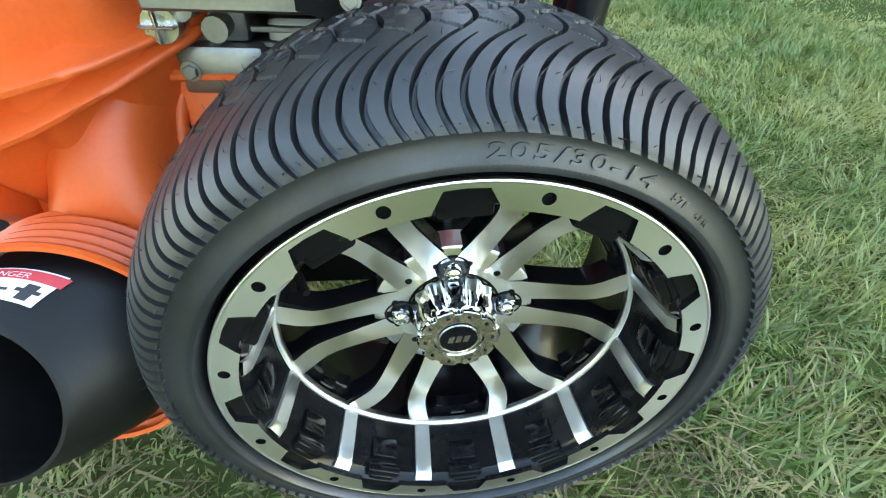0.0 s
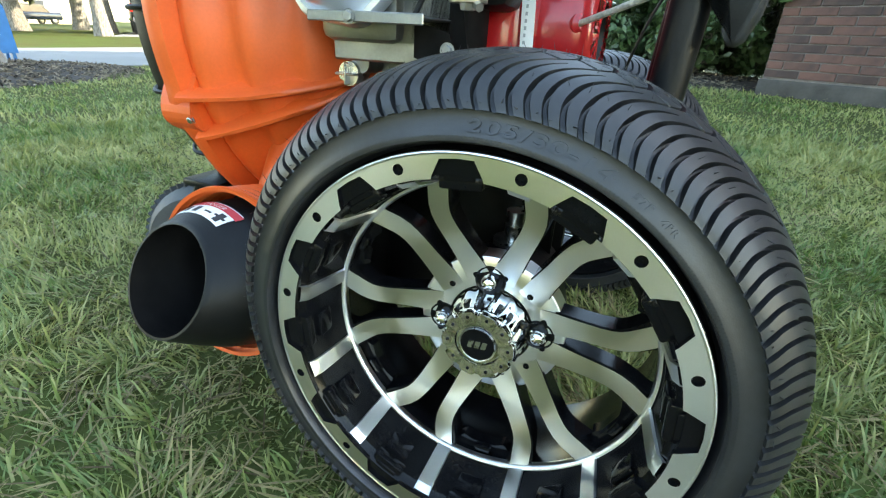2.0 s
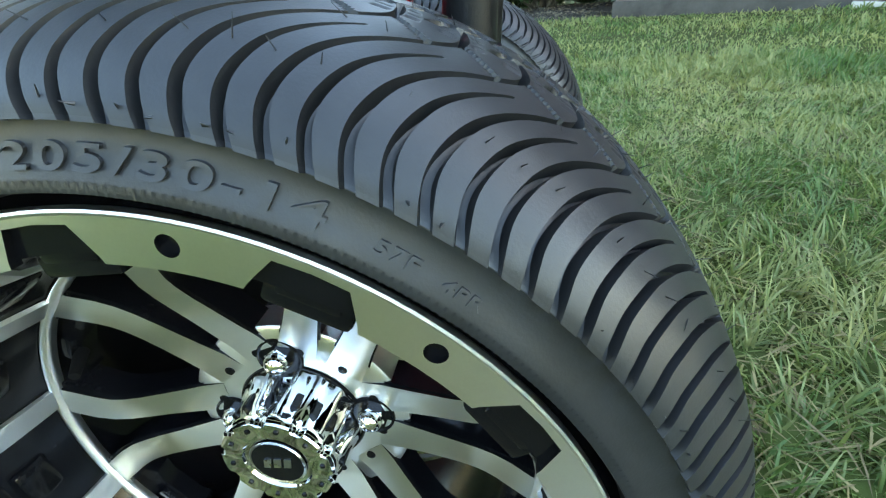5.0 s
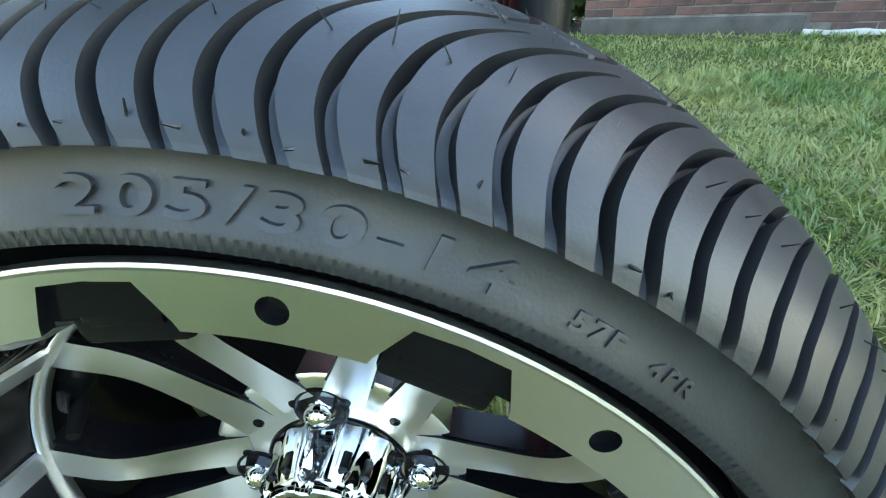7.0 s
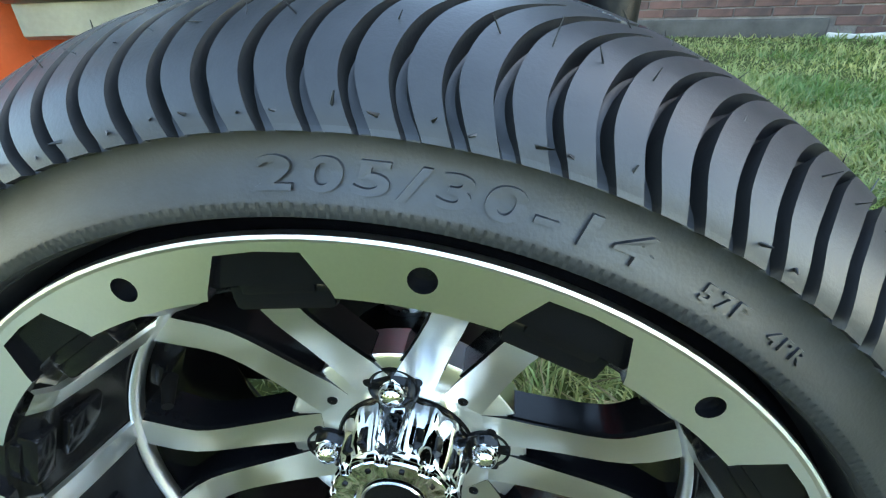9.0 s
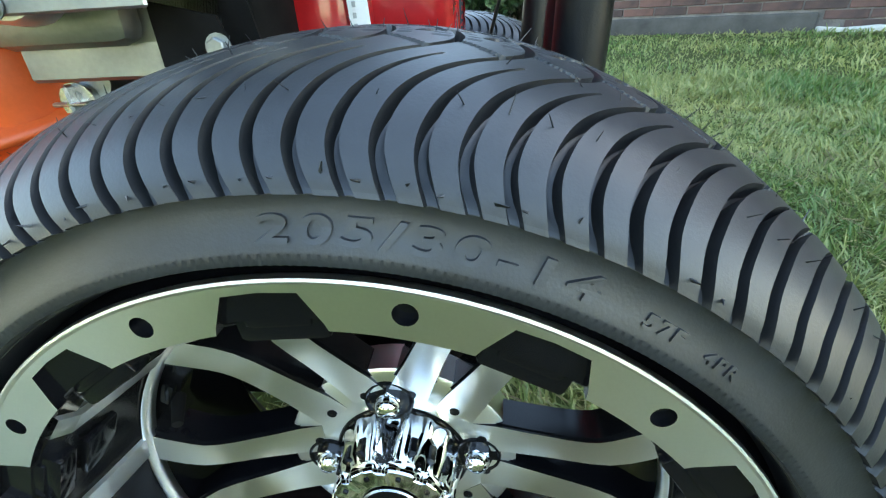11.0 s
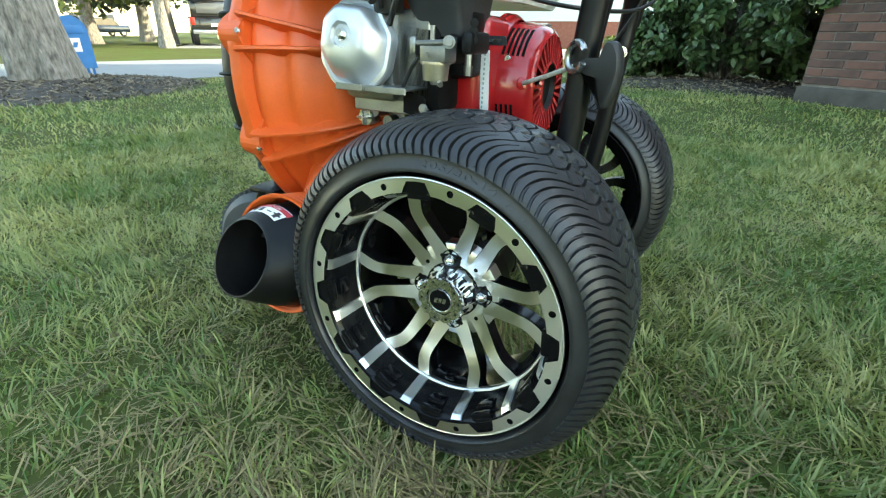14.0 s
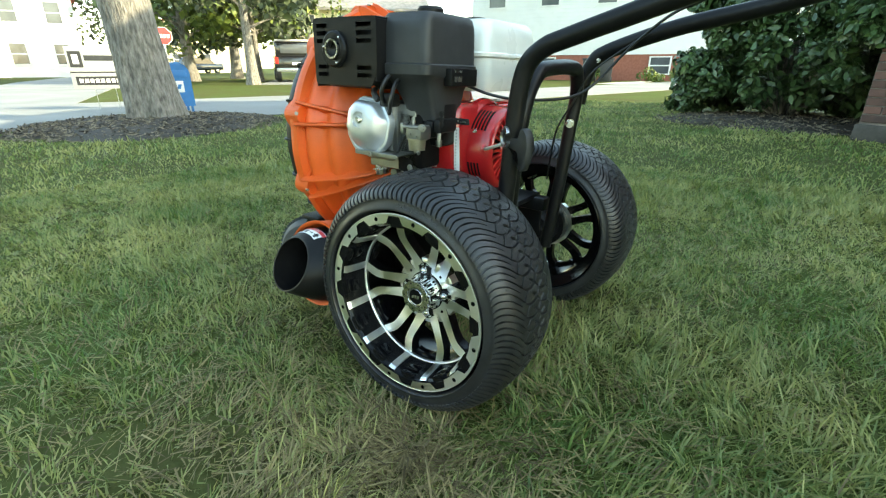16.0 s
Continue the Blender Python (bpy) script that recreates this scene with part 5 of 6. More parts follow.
# blades of grass: curved ones near the machine, wider and simpler ones beyond, dead straw lying under them
def grass(name, n, seed, r0, r1, power, kind_of):
    rng = np.random.default_rng(seed)
    rr = r0 + (r1 - r0) * rng.random(n) ** power
    aa = rng.uniform(0, 2 * math.pi, n)
    x, y = 0.1 + rr * np.cos(aa), -0.1 + rr * np.sin(aa)
    # tufts: pull blades towards a coarse jittered lattice
    cx, cy = np.round(x / 0.055 + rng.normal(0, 0.3, n)), np.round(y / 0.055 + rng.normal(0, 0.3, n))
    tx, ty = cx * 0.055 + 0.02 * np.sin(cy * 12.9), cy * 0.055 + 0.02 * np.sin(cx * 7.7)
    tuft = np.modf(np.abs(np.sin(cx * 12.9898 + cy * 78.233) * 43758.5453))[0]
    pull = rng.uniform(0, 0.6, n)
    x, y = x + (tx - x) * pull, y + (ty - y) * pull
    keep = ~((((x + 5.9) / 1.55) ** 2 + ((y - 2.15) / 1.55) ** 2 < 1) | ((x > -0.75) & (y > 6.3 - 0.62 * x)) | (x < -6.7 + 0.265 * y))
    keep &= ~((np.abs(x) < 0.09) & (((y > -0.0) & (y < RIM_W)) | ((y > 0.61) & (y < 0.80))))
    # a thin stretch in front of the machine, where dry thatch shows;
    # the blades are thinned further to imitate the shade that lies there
    worn = np.exp(-(((x + 0.45) / 0.95) ** 2 + ((y + 0.62) / 0.62) ** 2) ** 1.5) * (0.75 + 0.35 * np.sin(x * 11 + 3 * np.sin(y * 7)) * np.sin(y * 13))
    keep &= rng.random(n) > (0.0 if kind_of == "straw" else 0.80) * worn
    if kind_of == "straw":
        keep &= rng.random(n) < np.where(tuft < 0.3, 1.0, 0.25) + 0.5 * worn
    x, y, rr, worn, tuft = x[keep], y[keep], rr[keep], worn[keep], tuft[keep]
    n = len(x)
    patches = 0.85 + 0.45 * np.sin(x * 2.1 + 1.3 * np.sin(y * 1.7)) * np.sin(y * 2.6 + x) + 0.25 * np.sin(x * 7.3 + 2 * np.sin(y * 5.1)) * np.sin(y * 8.2 - x * 3)
    patches = patches.clip(0.55, 1.5) * (1 - 0.25 * worn)
    # the lie of the sward drifts slowly
    a = 2.2 * np.sin(x * 1.9 + 0.7 * y) + 1.7 * np.cos(y * 2.3 - x) + tuft * 2 * math.pi + rng.normal(0, 0.75, n)
    if kind_of == "near":
        L = rng.gamma(6.0, 0.033 / 6, n).clip(0.012, 0.070) * patches * (0.8 + 0.4 * np.modf(tuft * 7)[0])
        W = np.interp(rr, [0, 1, 3], [0.0016, 0.0018, 0.0030]) * rng.uniform(0.6, 1.35, n)
        th0, bend, base_z = np.abs(rng.normal(0.55, 0.35, n)), rng.uniform(0.1, 1.3, n), np.full(n, -0.003)
        steps = ((0.36, 0.95), (0.34, 0.7), (0.30, 0.0))
    elif kind_of == "far":
        L = rng.gamma(6.0, 0.038 / 6, n).clip(0.015, 0.075) * patches
        W = np.interp(rr, [1.5, 4, 9], [0.0028, 0.0048, 0.0085]) * rng.uniform(0.6, 1.3, n)
        th0, bend, base_z = np.abs(rng.normal(0.5, 0.3, n)), rng.uniform(0.2, 1.0, n), np.full(n, -0.003)
        steps = ((0.55, 0.8), (0.45, 0.0))
    else:
        L = rng.uniform(0.025, 0.085, n)
        W = rng.uniform(0.0008, 0.0019, n)
        th0, bend, base_z = rng.normal(1.35, 0.16, n), rng.uniform(-0.1, 0.3, n), rng.uniform(0.002, 0.020, n)
        steps = ((0.55, 0.9), (0.45, 0.0))
    dx, dy = np.cos(a), np.sin(a)
    b = a + math.pi / 2 + rng.normal(0, 0.7, n)
    sx_, sy_ = np.cos(b) * W, np.sin(b) * W
    px, py, pz = x.copy(), y.copy(), base_z
    cols = [(px + sx_, py + sy_, pz), (px - sx_, py - sy_, pz)]
    u = 0.0
    for share, w in steps:
        th = (th0 + bend * (u + share * 0.5)).clip(0, 1.95)
        px, py, pz = px + dx * np.sin(th) * L * share, py + dy * np.sin(th) * L * share, np.maximum(pz + np.cos(th) * L * share, 0.001)
        u += share
        if w:
            cols += [(px + sx_ * w, py + sy_ * w, pz), (px - sx_ * w, py - sy_ * w, pz)]
        else:
            cols.append((px, py, pz))
    V = np.stack([np.stack(c, -1) for c in cols], 1)
    k = V.shape[1]
    base = (np.arange(n) * k)[:, None]
    tri = []
    for i in range(0, k - 3, 2):
        tri += [[i, i + 1, i + 3], [i, i + 3, i + 2]]
    tri.append([k - 3, k - 2, k - 1])
    F = np.concatenate([base + t for t in tri]).reshape(-1, 3)
    return from_arrays(name, V.reshape(-1, 3), F, STRAW if kind_of == "straw" else GRASS)


tagged(new("lawn_grass", grass("lawn_grass", 450000, 1, 0.0, 3.0, 0.60, "near")), "dense uneven mown lawn grass in long green blades", "grass", kind="stuff")
tagged(new("lawn_grass", grass("lawn_grass", 300000, 2, 1.6, 10.0, 0.95, "far")), "mown lawn grass further out over the yard", "grass", kind="stuff")
tagged(new("dead_grass", grass("dead_grass", 90000, 3, 0.0, 6.5, 1.05, "straw")), "dry straw-coloured grass clippings lying in the lawn", "grass", kind="stuff")


# mulch beds: low mounds with loose chips
def mulch_bed(cx, cy, rx, ry, h, seed, chips):
    rng = np.random.default_rng(seed)
    bm = bmesh.new()
    rings = [[bm.verts.new((cx, cy, h))]]
    for i in range(1, 11):
        u = i / 10
        ring = []
        for k in range(48):
            a = 2 * math.pi * k / 48
            wob = 1 + 0.06 * math.sin(3 * a + seed) + 0.04 * math.sin(7 * a)
            z = h * (1 - u ** 2) + rng.normal(0, 0.008) - (0.02 if i == 10 else 0)
            ring.append(bm.verts.new((cx + rx * u * wob * math.cos(a), cy + ry * u * wob * math.sin(a), z)))
        rings.append(ring)
    for k in range(48):
        bm.faces.new((rings[0][0], rings[1][k], rings[1][(k + 1) % 48]))
    for p, q in zip(rings[1:], rings[2:]):
        for k in range(48):
            bm.faces.new((p[k], q[k], q[(k + 1) % 48], p[(k + 1) % 48]))
    bed = thing("mulch_bed", "low bed of dark bark mulch", "mulch", bm, MULCH, kind="structure")
    V, F = [], []
    for i in range(chips):
        u, a = math.sqrt(rng.random()) * 1.02, rng.uniform(0, 2 * math.pi)
        c = np.array([cx + rx * u * math.cos(a), cy + ry * u * math.sin(a), h * (1 - u ** 2) + 0.006])
        d, e = rng.normal(0, 1, 3), rng.normal(0, 1, 3)
        d[2] *= 0.35
        d /= np.linalg.norm(d)
        e -= d * e.dot(d)
        e /= np.linalg.norm(e)
        g = np.cross(d, e)
        l, w, t = rng.uniform(0.012, 0.045), rng.uniform(0.004, 0.010), 0.002
        b = len(V)
        for s in (-1, 1):
            for p in ((-l, -w), (l * 0.8, -w * 0.7), (l, w), (-l * 0.9, w * 0.8)):
                V.append(c + d * p[0] + e * p[1] + g * t * s)
        F += [(b, b + 1, b + 2, b + 3), (b + 7, b + 6, b + 5, b + 4)] + [(b + i0, b + (i0 + 1) % 4, b + 4 + (i0 + 1) % 4, b + 4 + i0) for i0 in range(4)]
    part("bark_chips", from_arrays("bark_chips", np.array(V), np.array(F), CHIP), None, bed)["kind"] = "stuff"
    return bed


mulch_bed(-5.9, 2.15, 1.5, 1.5, 0.09, 3, 3000)
mulch_bed(0.45, 6.9, 1.45, 1.25, 0.06, 4, 1300)


# ---- trees and bush ----
def trunk_mesh(bm, base, top, r0, r1, flare=1.6, n=40, m=26, rough=0.03, seed=0):
    base, top = Vector(base), Vector(top)
    rings = []
    for i in range(m + 1):
        u = i / m
        c = base.lerp(top, u)
        r = r0 + (r1 - r0) * u + r0 * (flare - 1) * math.exp(-u * 14)
        ring = []
        for k in range(n):
            a = 2 * math.pi * k / n
            p = Vector((math.cos(a), math.sin(a), 0))
            w = 1 + rough * noise.noise(Vector((4 * p.x, 4 * p.y, u * 9 + seed))) + rough * 0.6 * noise.noise(Vector((13 * p.x, 13 * p.y, u * 30 + seed)))
            w += 0.16 * math.exp(-u * 16) * math.sin(5 * a + seed)
            ring.append(bm.verts.new(c + p * r * w))
        rings.append(ring)
    for p, q in zip(rings, rings[1:]):
        for k in range(n):
            bm.faces.new((p[k], p[(k + 1) % n], q[(k + 1) % n], q[k]))
    bm.faces.new(rings[-1])


def leaves(name, centres, radii, per, size, mat, seed, flat=0.5, shell=0.55, lobed=False):
    """Many small folded leaves scattered through clumps."""
    rng = np.random.default_rng(seed)
    C = np.repeat(np.array(centres, float), per, axis=0)
    R = np.repeat(np.array(radii, float), per)
    n = len(C)
    d = rng.normal(0, 1, (n, 3))
    d /= np.linalg.norm(d, axis=1, keepdims=True)
    P = C + d * (R * rng.uniform(shell, 1.05, n) ** 0.7)[:, None] * np.array([1, 1, 0.8])
    P[:, 2] = np.maximum(P[:, 2], 0.05)
    nrm = d * 0.8 + rng.normal(0, flat, (n, 3)) + [0, 0, 0.45]
    nrm /= np.linalg.norm(nrm, axis=1, keepdims=True)
    t = np.cross(nrm, rng.normal(0, 1, (n, 3)))
    t /= np.linalg.norm(t, axis=1, keepdims=True)
    t = t + [0, 0, -0.35]
    t /= np.linalg.norm(t, axis=1, keepdims=True)
    s = np.cross(nrm, t)
    L = size * rng.uniform(0.6, 1.3, n)[:, None]
    w = L * 0.36
    if lobed:
        rim = ((-0.5, 0), (-0.22, 0.26), (0.12, 0.24), (0.62, 0), (0.12, -0.24), (-0.22, -0.26))
        V = np.stack([P + nrm * L * -0.04] + [P + t * L * u + s * L * v + nrm * L * 0.14 * abs(v) for u, v in rim], 1)
        b = (np.arange(n) * 7)[:, None]
        F = np.concatenate([b + [0, 1 + k, 1 + (k + 1) % 6] for k in range(6)])
        return from_arrays(name, V.reshape(-1, 3), F, mat)
    V = np.stack([P - t * L * 0.5, P - t * L * 0.05 + s * w + nrm * L * 0.08, P + t * L * 0.55, P - t * L * 0.05 - s * w + nrm * L * 0.08], 1)
    b = (np.arange(n) * 4)[:, None]
    F = np.concatenate([b + [0, 1, 2], b + [0, 2, 3]])
    return from_arrays(name, V.reshape(-1, 3), F, mat)


def limb(bm, pts, r0, r1):
    ln = smooth_line(pts, 5)
    sweep(bm, ln, [r0 + (r1 - r0) * i / (len(ln) - 1) for i in range(len(ln))], 8)


tree = thing("street_tree", "large tree trunk with grey furrowed bark on a mulch mound", "tree")
bm = bmesh.new()
trunk_mesh(bm, (-6.02, 2.25, 0.0), (-6.45, 1.98, 6.5), 0.285, 0.21, 1.22, 72, 90, 0.07, 2)
part("trunk", bm, BARK, tree, "grey furrowed bark", smooth=60)
bm = bmesh.new()
rng = random.Random(4)
cl = []
for k in range(9):
    a = k * 0.7 + 0.3
    z0 = 3.4 + 0.35 * k
    c = Vector((-6.25, 2.1, z0))
    tip = c + Vector((math.cos(a) * 3.2, math.sin(a) * 3.2, 1.2 + 0.2 * (k % 3)))
    limb(bm, [c, c.lerp(tip, 0.5) + Vector((0, 0, 0.5)), tip], 0.09, 0.02)
    for j in range(5):
        cl.append(c.lerp(tip, 0.45 + 0.14 * j) + Vector((rng.uniform(-0.6, 0.6), rng.uniform(-0.6, 0.6), rng.uniform(-0.1, 0.8))))
part("limbs", bm, BARK, tree, smooth=60)
part("crown", leaves("crown", cl, [0.75] * len(cl), 170, 0.13, DARK_LEAF, 8), None, tree)


def round_tree(x, y, height, spread, mat, seed, label, low=0.35, r=0.16, per=160, leaf=0.32):
    rng = random.Random(seed)
    t = thing("yard_tree", label, "tree")
    bm = bmesh.new()
    trunk_mesh(bm, (x, y, 0), (x + rng.uniform(-0.2, 0.2), y, height * 0.75), r, r * 0.4, 1.4, 16, 10, 0.04, seed)
    part("trunk", bm, BARK, t, smooth=60)
    bm = bmesh.new()
    cs, rs = [], []
    for k in range(22):
        a, u = rng.uniform(0, 6.28), rng.random()
        z = height * (low + (1 - low) * u)
        rad = spread * math.sqrt(max(0.05, 1 - (2 * (u - 0.4)) ** 2 * 0.8)) * rng.uniform(0.35, 1)
        p = Vector((x + rad * math.cos(a), y + rad * math.sin(a), z))
        limb(bm, [(x, y, z * 0.75), (x + 0.5 * rad * math.cos(a), y + 0.5 * rad * math.sin(a), z * 0.9), p], r * 0.3, r * 0.06)
        cs.append(p)
        rs.append(spread * rng.uniform(0.28, 0.5))
    part("limbs", bm, BARK, t, smooth=60)
    part("crown", leaves("crown", cs, rs, per, leaf, mat, seed), None, t)
    return t


round_tree(-24.5, 12.3, 9.0, 3.6, TREE_LEAF, 11, "street tree with yellow-green crown across the road", 0.28, 0.28)
round_tree(-28.0, 17.0, 11.0, 4.6, DARK_LEAF, 12, "dark leafy tree behind the parked pickup", 0.16, 0.30, 220, 0.4)
round_tree(-21.5, 14.2, 6.0, 2.4, TREE_LEAF, 13, "small yellow-green tree beside the drive", 0.38, 0.16)
round_tree(-17.5, 11.2, 9.0, 3.4, DARK_LEAF, 18, "dark leafy tree on the grass corner across the road", 0.30, 0.2, 260, 0.3)
round_tree(-33.0, 27.0, 11.0, 4.5, TREE_LEAF, 14, "distant leafy tree between houses", 0.2, 0.3)
round_tree(-44.0, 17.5, 9.0, 4.0, DARK_LEAF, 15, "distant dark tree beside the street", 0.2, 0.3)
round_tree(-52.0, 4.0, 11.0, 5.0, DARK_LEAF, 16, "dark tree beside the white house", 0.15, 0.3)
# unseen trees, added behind the path to block sky light from that side
round_tree(-9.0, -7.0, 7.5, 3.2, DARK_LEAF, 41, "unseen dark leafy tree added behind the path to block sky light", 0.12, 0.3, 240, 0.45)
round_tree(-6.0, -16.0, 6.0, 3.4, DARK_LEAF, 42, "unseen dark leafy tree added behind the path to block sky light", 0.10, 0.3, 240, 0.45)
round_tree(4.0, -19.0, 5.5, 3.2, DARK_LEAF, 43, "unseen dark leafy tree added behind the path to block sky light", 0.10, 0.3, 240, 0.45)
round_tree(-19.0, 40.0, 12.0, 5.0, TREE_LEAF, 17, "leafy tree behind the far houses", 0.2, 0.3)

bush = thing("shrub", "large dark green broadleaf shrub beside the brick house", "shrub")
bm = bmesh.new()
rng = random.Random(9)
cs, rs = [], []
for k in range(120):
    a, u = rng.uniform(0, 6.28), rng.random()
    z = 0.28 + 2.2 * u
    rad = 1.55 * math.sqrt(max(0.1, 1 - (1.35 * (u - 0.34)) ** 2)) * rng.uniform(0.45, 1.0)
    p = Vector((0.48 + rad * math.cos(a), 7.75 + rad * 0.9 * math.sin(a), z))
    cs.append(p)
    rs.append(rng.uniform(0.20, 0.36))
    if k % 3 == 0:
        limb(bm, [(0.48 + 0.1 * math.cos(a), 7.75 + 0.1 * math.sin(a), 0), (0.48 + 0.4 * rad * math.cos(a), 7.75 + 0.4 * rad * math.sin(a), z * 0.6), p], 0.025, 0.006)
# low growth at the back, and sprays that reach round the corner of the house
for k in range(44):
    a = rng.uniform(0.1, 3.05)
    cs.append(Vector((0.55 + 1.5 * rng.uniform(0.5, 1.0) * math.cos(a), 7.6 + 1.3 * rng.uniform(0.5, 1.0) * math.sin(a), rng.uniform(0.16, 0.5))))
    rs.append(rng.uniform(0.18, 0.28))
for k in range(34):
    u = rng.random()
    c = Vector((0.75 + 0.42 * u + rng.uniform(-0.2, 0.15), 6.45 - 1.05 * u, rng.uniform(0.50 + 0.1 * u, 2.3)))
    cs.append(c)
    rs.append(rng.uniform(0.14, 0.24))
    if k % 3 == 0:
        limb(bm, [(0.55, 7.4, 0.1), (0.65, 6.8, c.z * 0.6), c], 0.018, 0.005)
part("branchwork", bm, BARK, bush, smooth=60)
part("foliage", leaves("foliage", cs, rs, 290, 0.100, LEAF, 21, 0.55, 0.3, True), None, bush)

# ---- brick house beside the lawn ----
P0 = Vector((1.10, 5.50, 0.0))
WD = Vector((0.853, -0.522, 0.0))
WN = Vector((-0.522, -0.853, 0.0))
WALL_M = Matrix(((WD.x, -WN.x, 0, P0.x), (WD.y, -WN.y, 0, P0.y), (0, 0, 1, 0), (0, 0, 0, 1)))
bm = bmesh.new()
# the upper storey is out of view, its height set to shade the lawn
box(bm, (0.0, 0.012, -0.05), (12.0, 0.25, 5.2))
box(bm, (0.0, 0.25, -0.05), (0.25, 8.0, 5.2))
box(bm, (11.75, 0.25, -0.05), (12.0, 8.0, 5.2))
box(bm, (0.25, 7.75, -0.05), (11.75, 8.0, 5.2))
wall = thing("wall_house", "weathered red-brown brick house wall with grey mortar", "wall", bm, MORTAR, WALL_M, kind="structure", smooth=0)
bm = bmesh.new()
vs = box(bm, (-0.02, -0.03, -0.05), (1.92, 0.008, 0.150), 0.012, 2)
bmesh.ops.subdivide_edges(bm, edges=bm.edges[:], cuts=5, use_grid_fill=True)
for v in bm.verts:
    if v.co.y < 0:
        v.co.y += 0.012 * noise.noise(v.co * 9)
footing = bmesh.new()
box(footing, (1.925, -0.06, -0.05), (7.2, 0.0, 0.034), 0.006, 1)
bmesh.ops.subdivide_edges(footing, edges=[e for e in footing.edges if abs(e.verts[0].co.x - e.verts[1].co.x) > 1], cuts=90, use_grid_fill=True)
for v in footing.verts:
    if v.co.z > 0:
        v.co.z += 0.022 * noise.noise(v.co * 5.0) + 0.008 * noise.noise(v.co * 21)
        v.co.y += 0.02 * noise.noise(v.co * 7.0 + Vector((3, 1, 0))) * (v.co.y < -0.03)
thing("footing_strip", "broken pale concrete footing along the brick wall", "footing", footing, PALE_WALK, WALL_M, kind="structure")
thing("foundation_ledge", "chipped grey concrete foundation parging", "foundation", bm, CONCRETE, WALL_M, kind="structure")


# ---- far houses ----
def house(name, label, x, y, turn, w, d, storeys, mats, roof_h, gable_x=True, lower=None, cols=4, sill=0.9):
    """A block with a pitched roof, framed windows and a door; its front looks along -y before turning."""
    m = pose(x, y, 0, 0, 0, turn)
    h = 2.75 * storeys
    body, roofm = mats
    t = thing(name, label, "house", at=m)
    z0 = 0.0
    if lower:
        bm = bmesh.new()
        box(bm, (-w / 2, 0.02, 0), (w / 2, d - 0.02, 1.25))
        part("brick_base", bm, lower, t, smooth=0)
        z0 = 1.25
    k = int((h - z0) / 0.18)
    edge = [(-d, z0), (0, z0)]
    for i in range(k):
        z = z0 + (h - z0) * (i + 1) / k
        edge += [(0.016, z - (h - z0) / k + 0.001), (0.002, z)]
    edge += [(-d, h)]
    bm = bmesh.new()
    plate(bm, edge, w, Matrix.Translation((-w / 2, 0, 0)) @ Matrix.Rotation(radians(-90), 4, "Z"))
    part("wall", bm, body, t, smooth=0)
    bm = bmesh.new()
    if gable_x:
        pts = [(-w / 2 - 0.4, h - 0.05), (0, h + roof_h), (w / 2 + 0.4, h - 0.05), (w / 2 + 0.4, h + 0.12), (0, h + roof_h + 0.2), (-w / 2 - 0.4, h + 0.12)]
        plate(bm, pts, d + 0.8, pose(0, -0.4, 0))
        gab = bmesh.new()
        plate(gab, [(-w / 2, h), (w / 2, h), (0, h + roof_h - 0.05)], d, None)
        part("gable", gab, body, t, smooth=0)
    else:
        pts = [(-0.5, h - 0.1), (d / 2, h + roof_h), (d + 0.5, h - 0.1), (d + 0.5, h + 0.1), (d / 2, h + roof_h + 0.2), (-0.5, h + 0.1)]
        plate(bm, pts, w + 0.8, Matrix.Translation((w / 2 + 0.4, 0, 0)) @ Matrix.Rotation(radians(90), 4, "Z"))
    part("roof", bm, roofm, t, smooth=0)
    for s in range(storeys):
        for c in range(cols):
            cx = -w / 2 + w * (c + 0.5) / cols
            zz = 2.75 * s + (0.35 if lower and s == 0 else sill)
            hh = 0.75 if lower and s == 0 else 1.35
            bm = bmesh.new()
            plate(bm, [(cx - 0.52, zz - 0.06), (cx + 0.52, zz - 0.06), (cx + 0.52, zz + hh + 0.06), (cx - 0.52, zz + hh + 0.06)], 0.06, pose(0, -0.05, 0),
                  holes=[[(cx - 0.44, zz), (cx + 0.44, zz), (cx + 0.44, zz + hh / 2 - 0.03), (cx - 0.44, zz + hh / 2 - 0.03)], [(cx - 0.44, zz + hh / 2 + 0.03), (cx + 0.44, zz + hh / 2 + 0.03), (cx + 0.44, zz + hh), (cx - 0.44, zz + hh)]])
            win = part("window", bm, SIDING, t, smooth=0)
            bm = bmesh.new()
            box(bm, (cx - 0.45, -0.022, zz), (cx + 0.45, -0.016, zz + hh))
            part("pane", bm, WINDOW, win, smooth=0)
    return t


house("house", "white two-storey house with low brick base across the street", -6.6, 25.6, 14, 17.0, 8.0, 2, (SIDING, ROOF_GREY), 2.2, False, BRICK_FAR, 6)
house("house", "white two-storey house with red roof beyond the side street", -45.0, 9.5, 74, 10.0, 9.0, 2, (SIDING, ROOF_RED), 3.0, True, None, 4)
house("house", "low red-roofed house beside the white house", -41.0, -0.5, 78, 9.0, 8.0, 1, (SIDING, ROOF_RED), 1.6, False, None, 3)
house("house", "cream two-storey house behind trees", -33.0, 33.0, 46, 12.0, 8.0, 2, (CREAM, ROOF_GREY), 2.2, False, None, 4)
house("house", "cream house at the end of the side street", -62.0, 34.0, 62, 10.0, 8.0, 2, (CREAM, ROOF_RED), 2.4, True, None, 3)
sheet("front_walk", [(-6.4, 20.2), (-5.3, 19.9), (-4.8, 24.4), (-5.6, 24.6)], 0.016, PALE_WALK, "pale concrete front walk", "path")
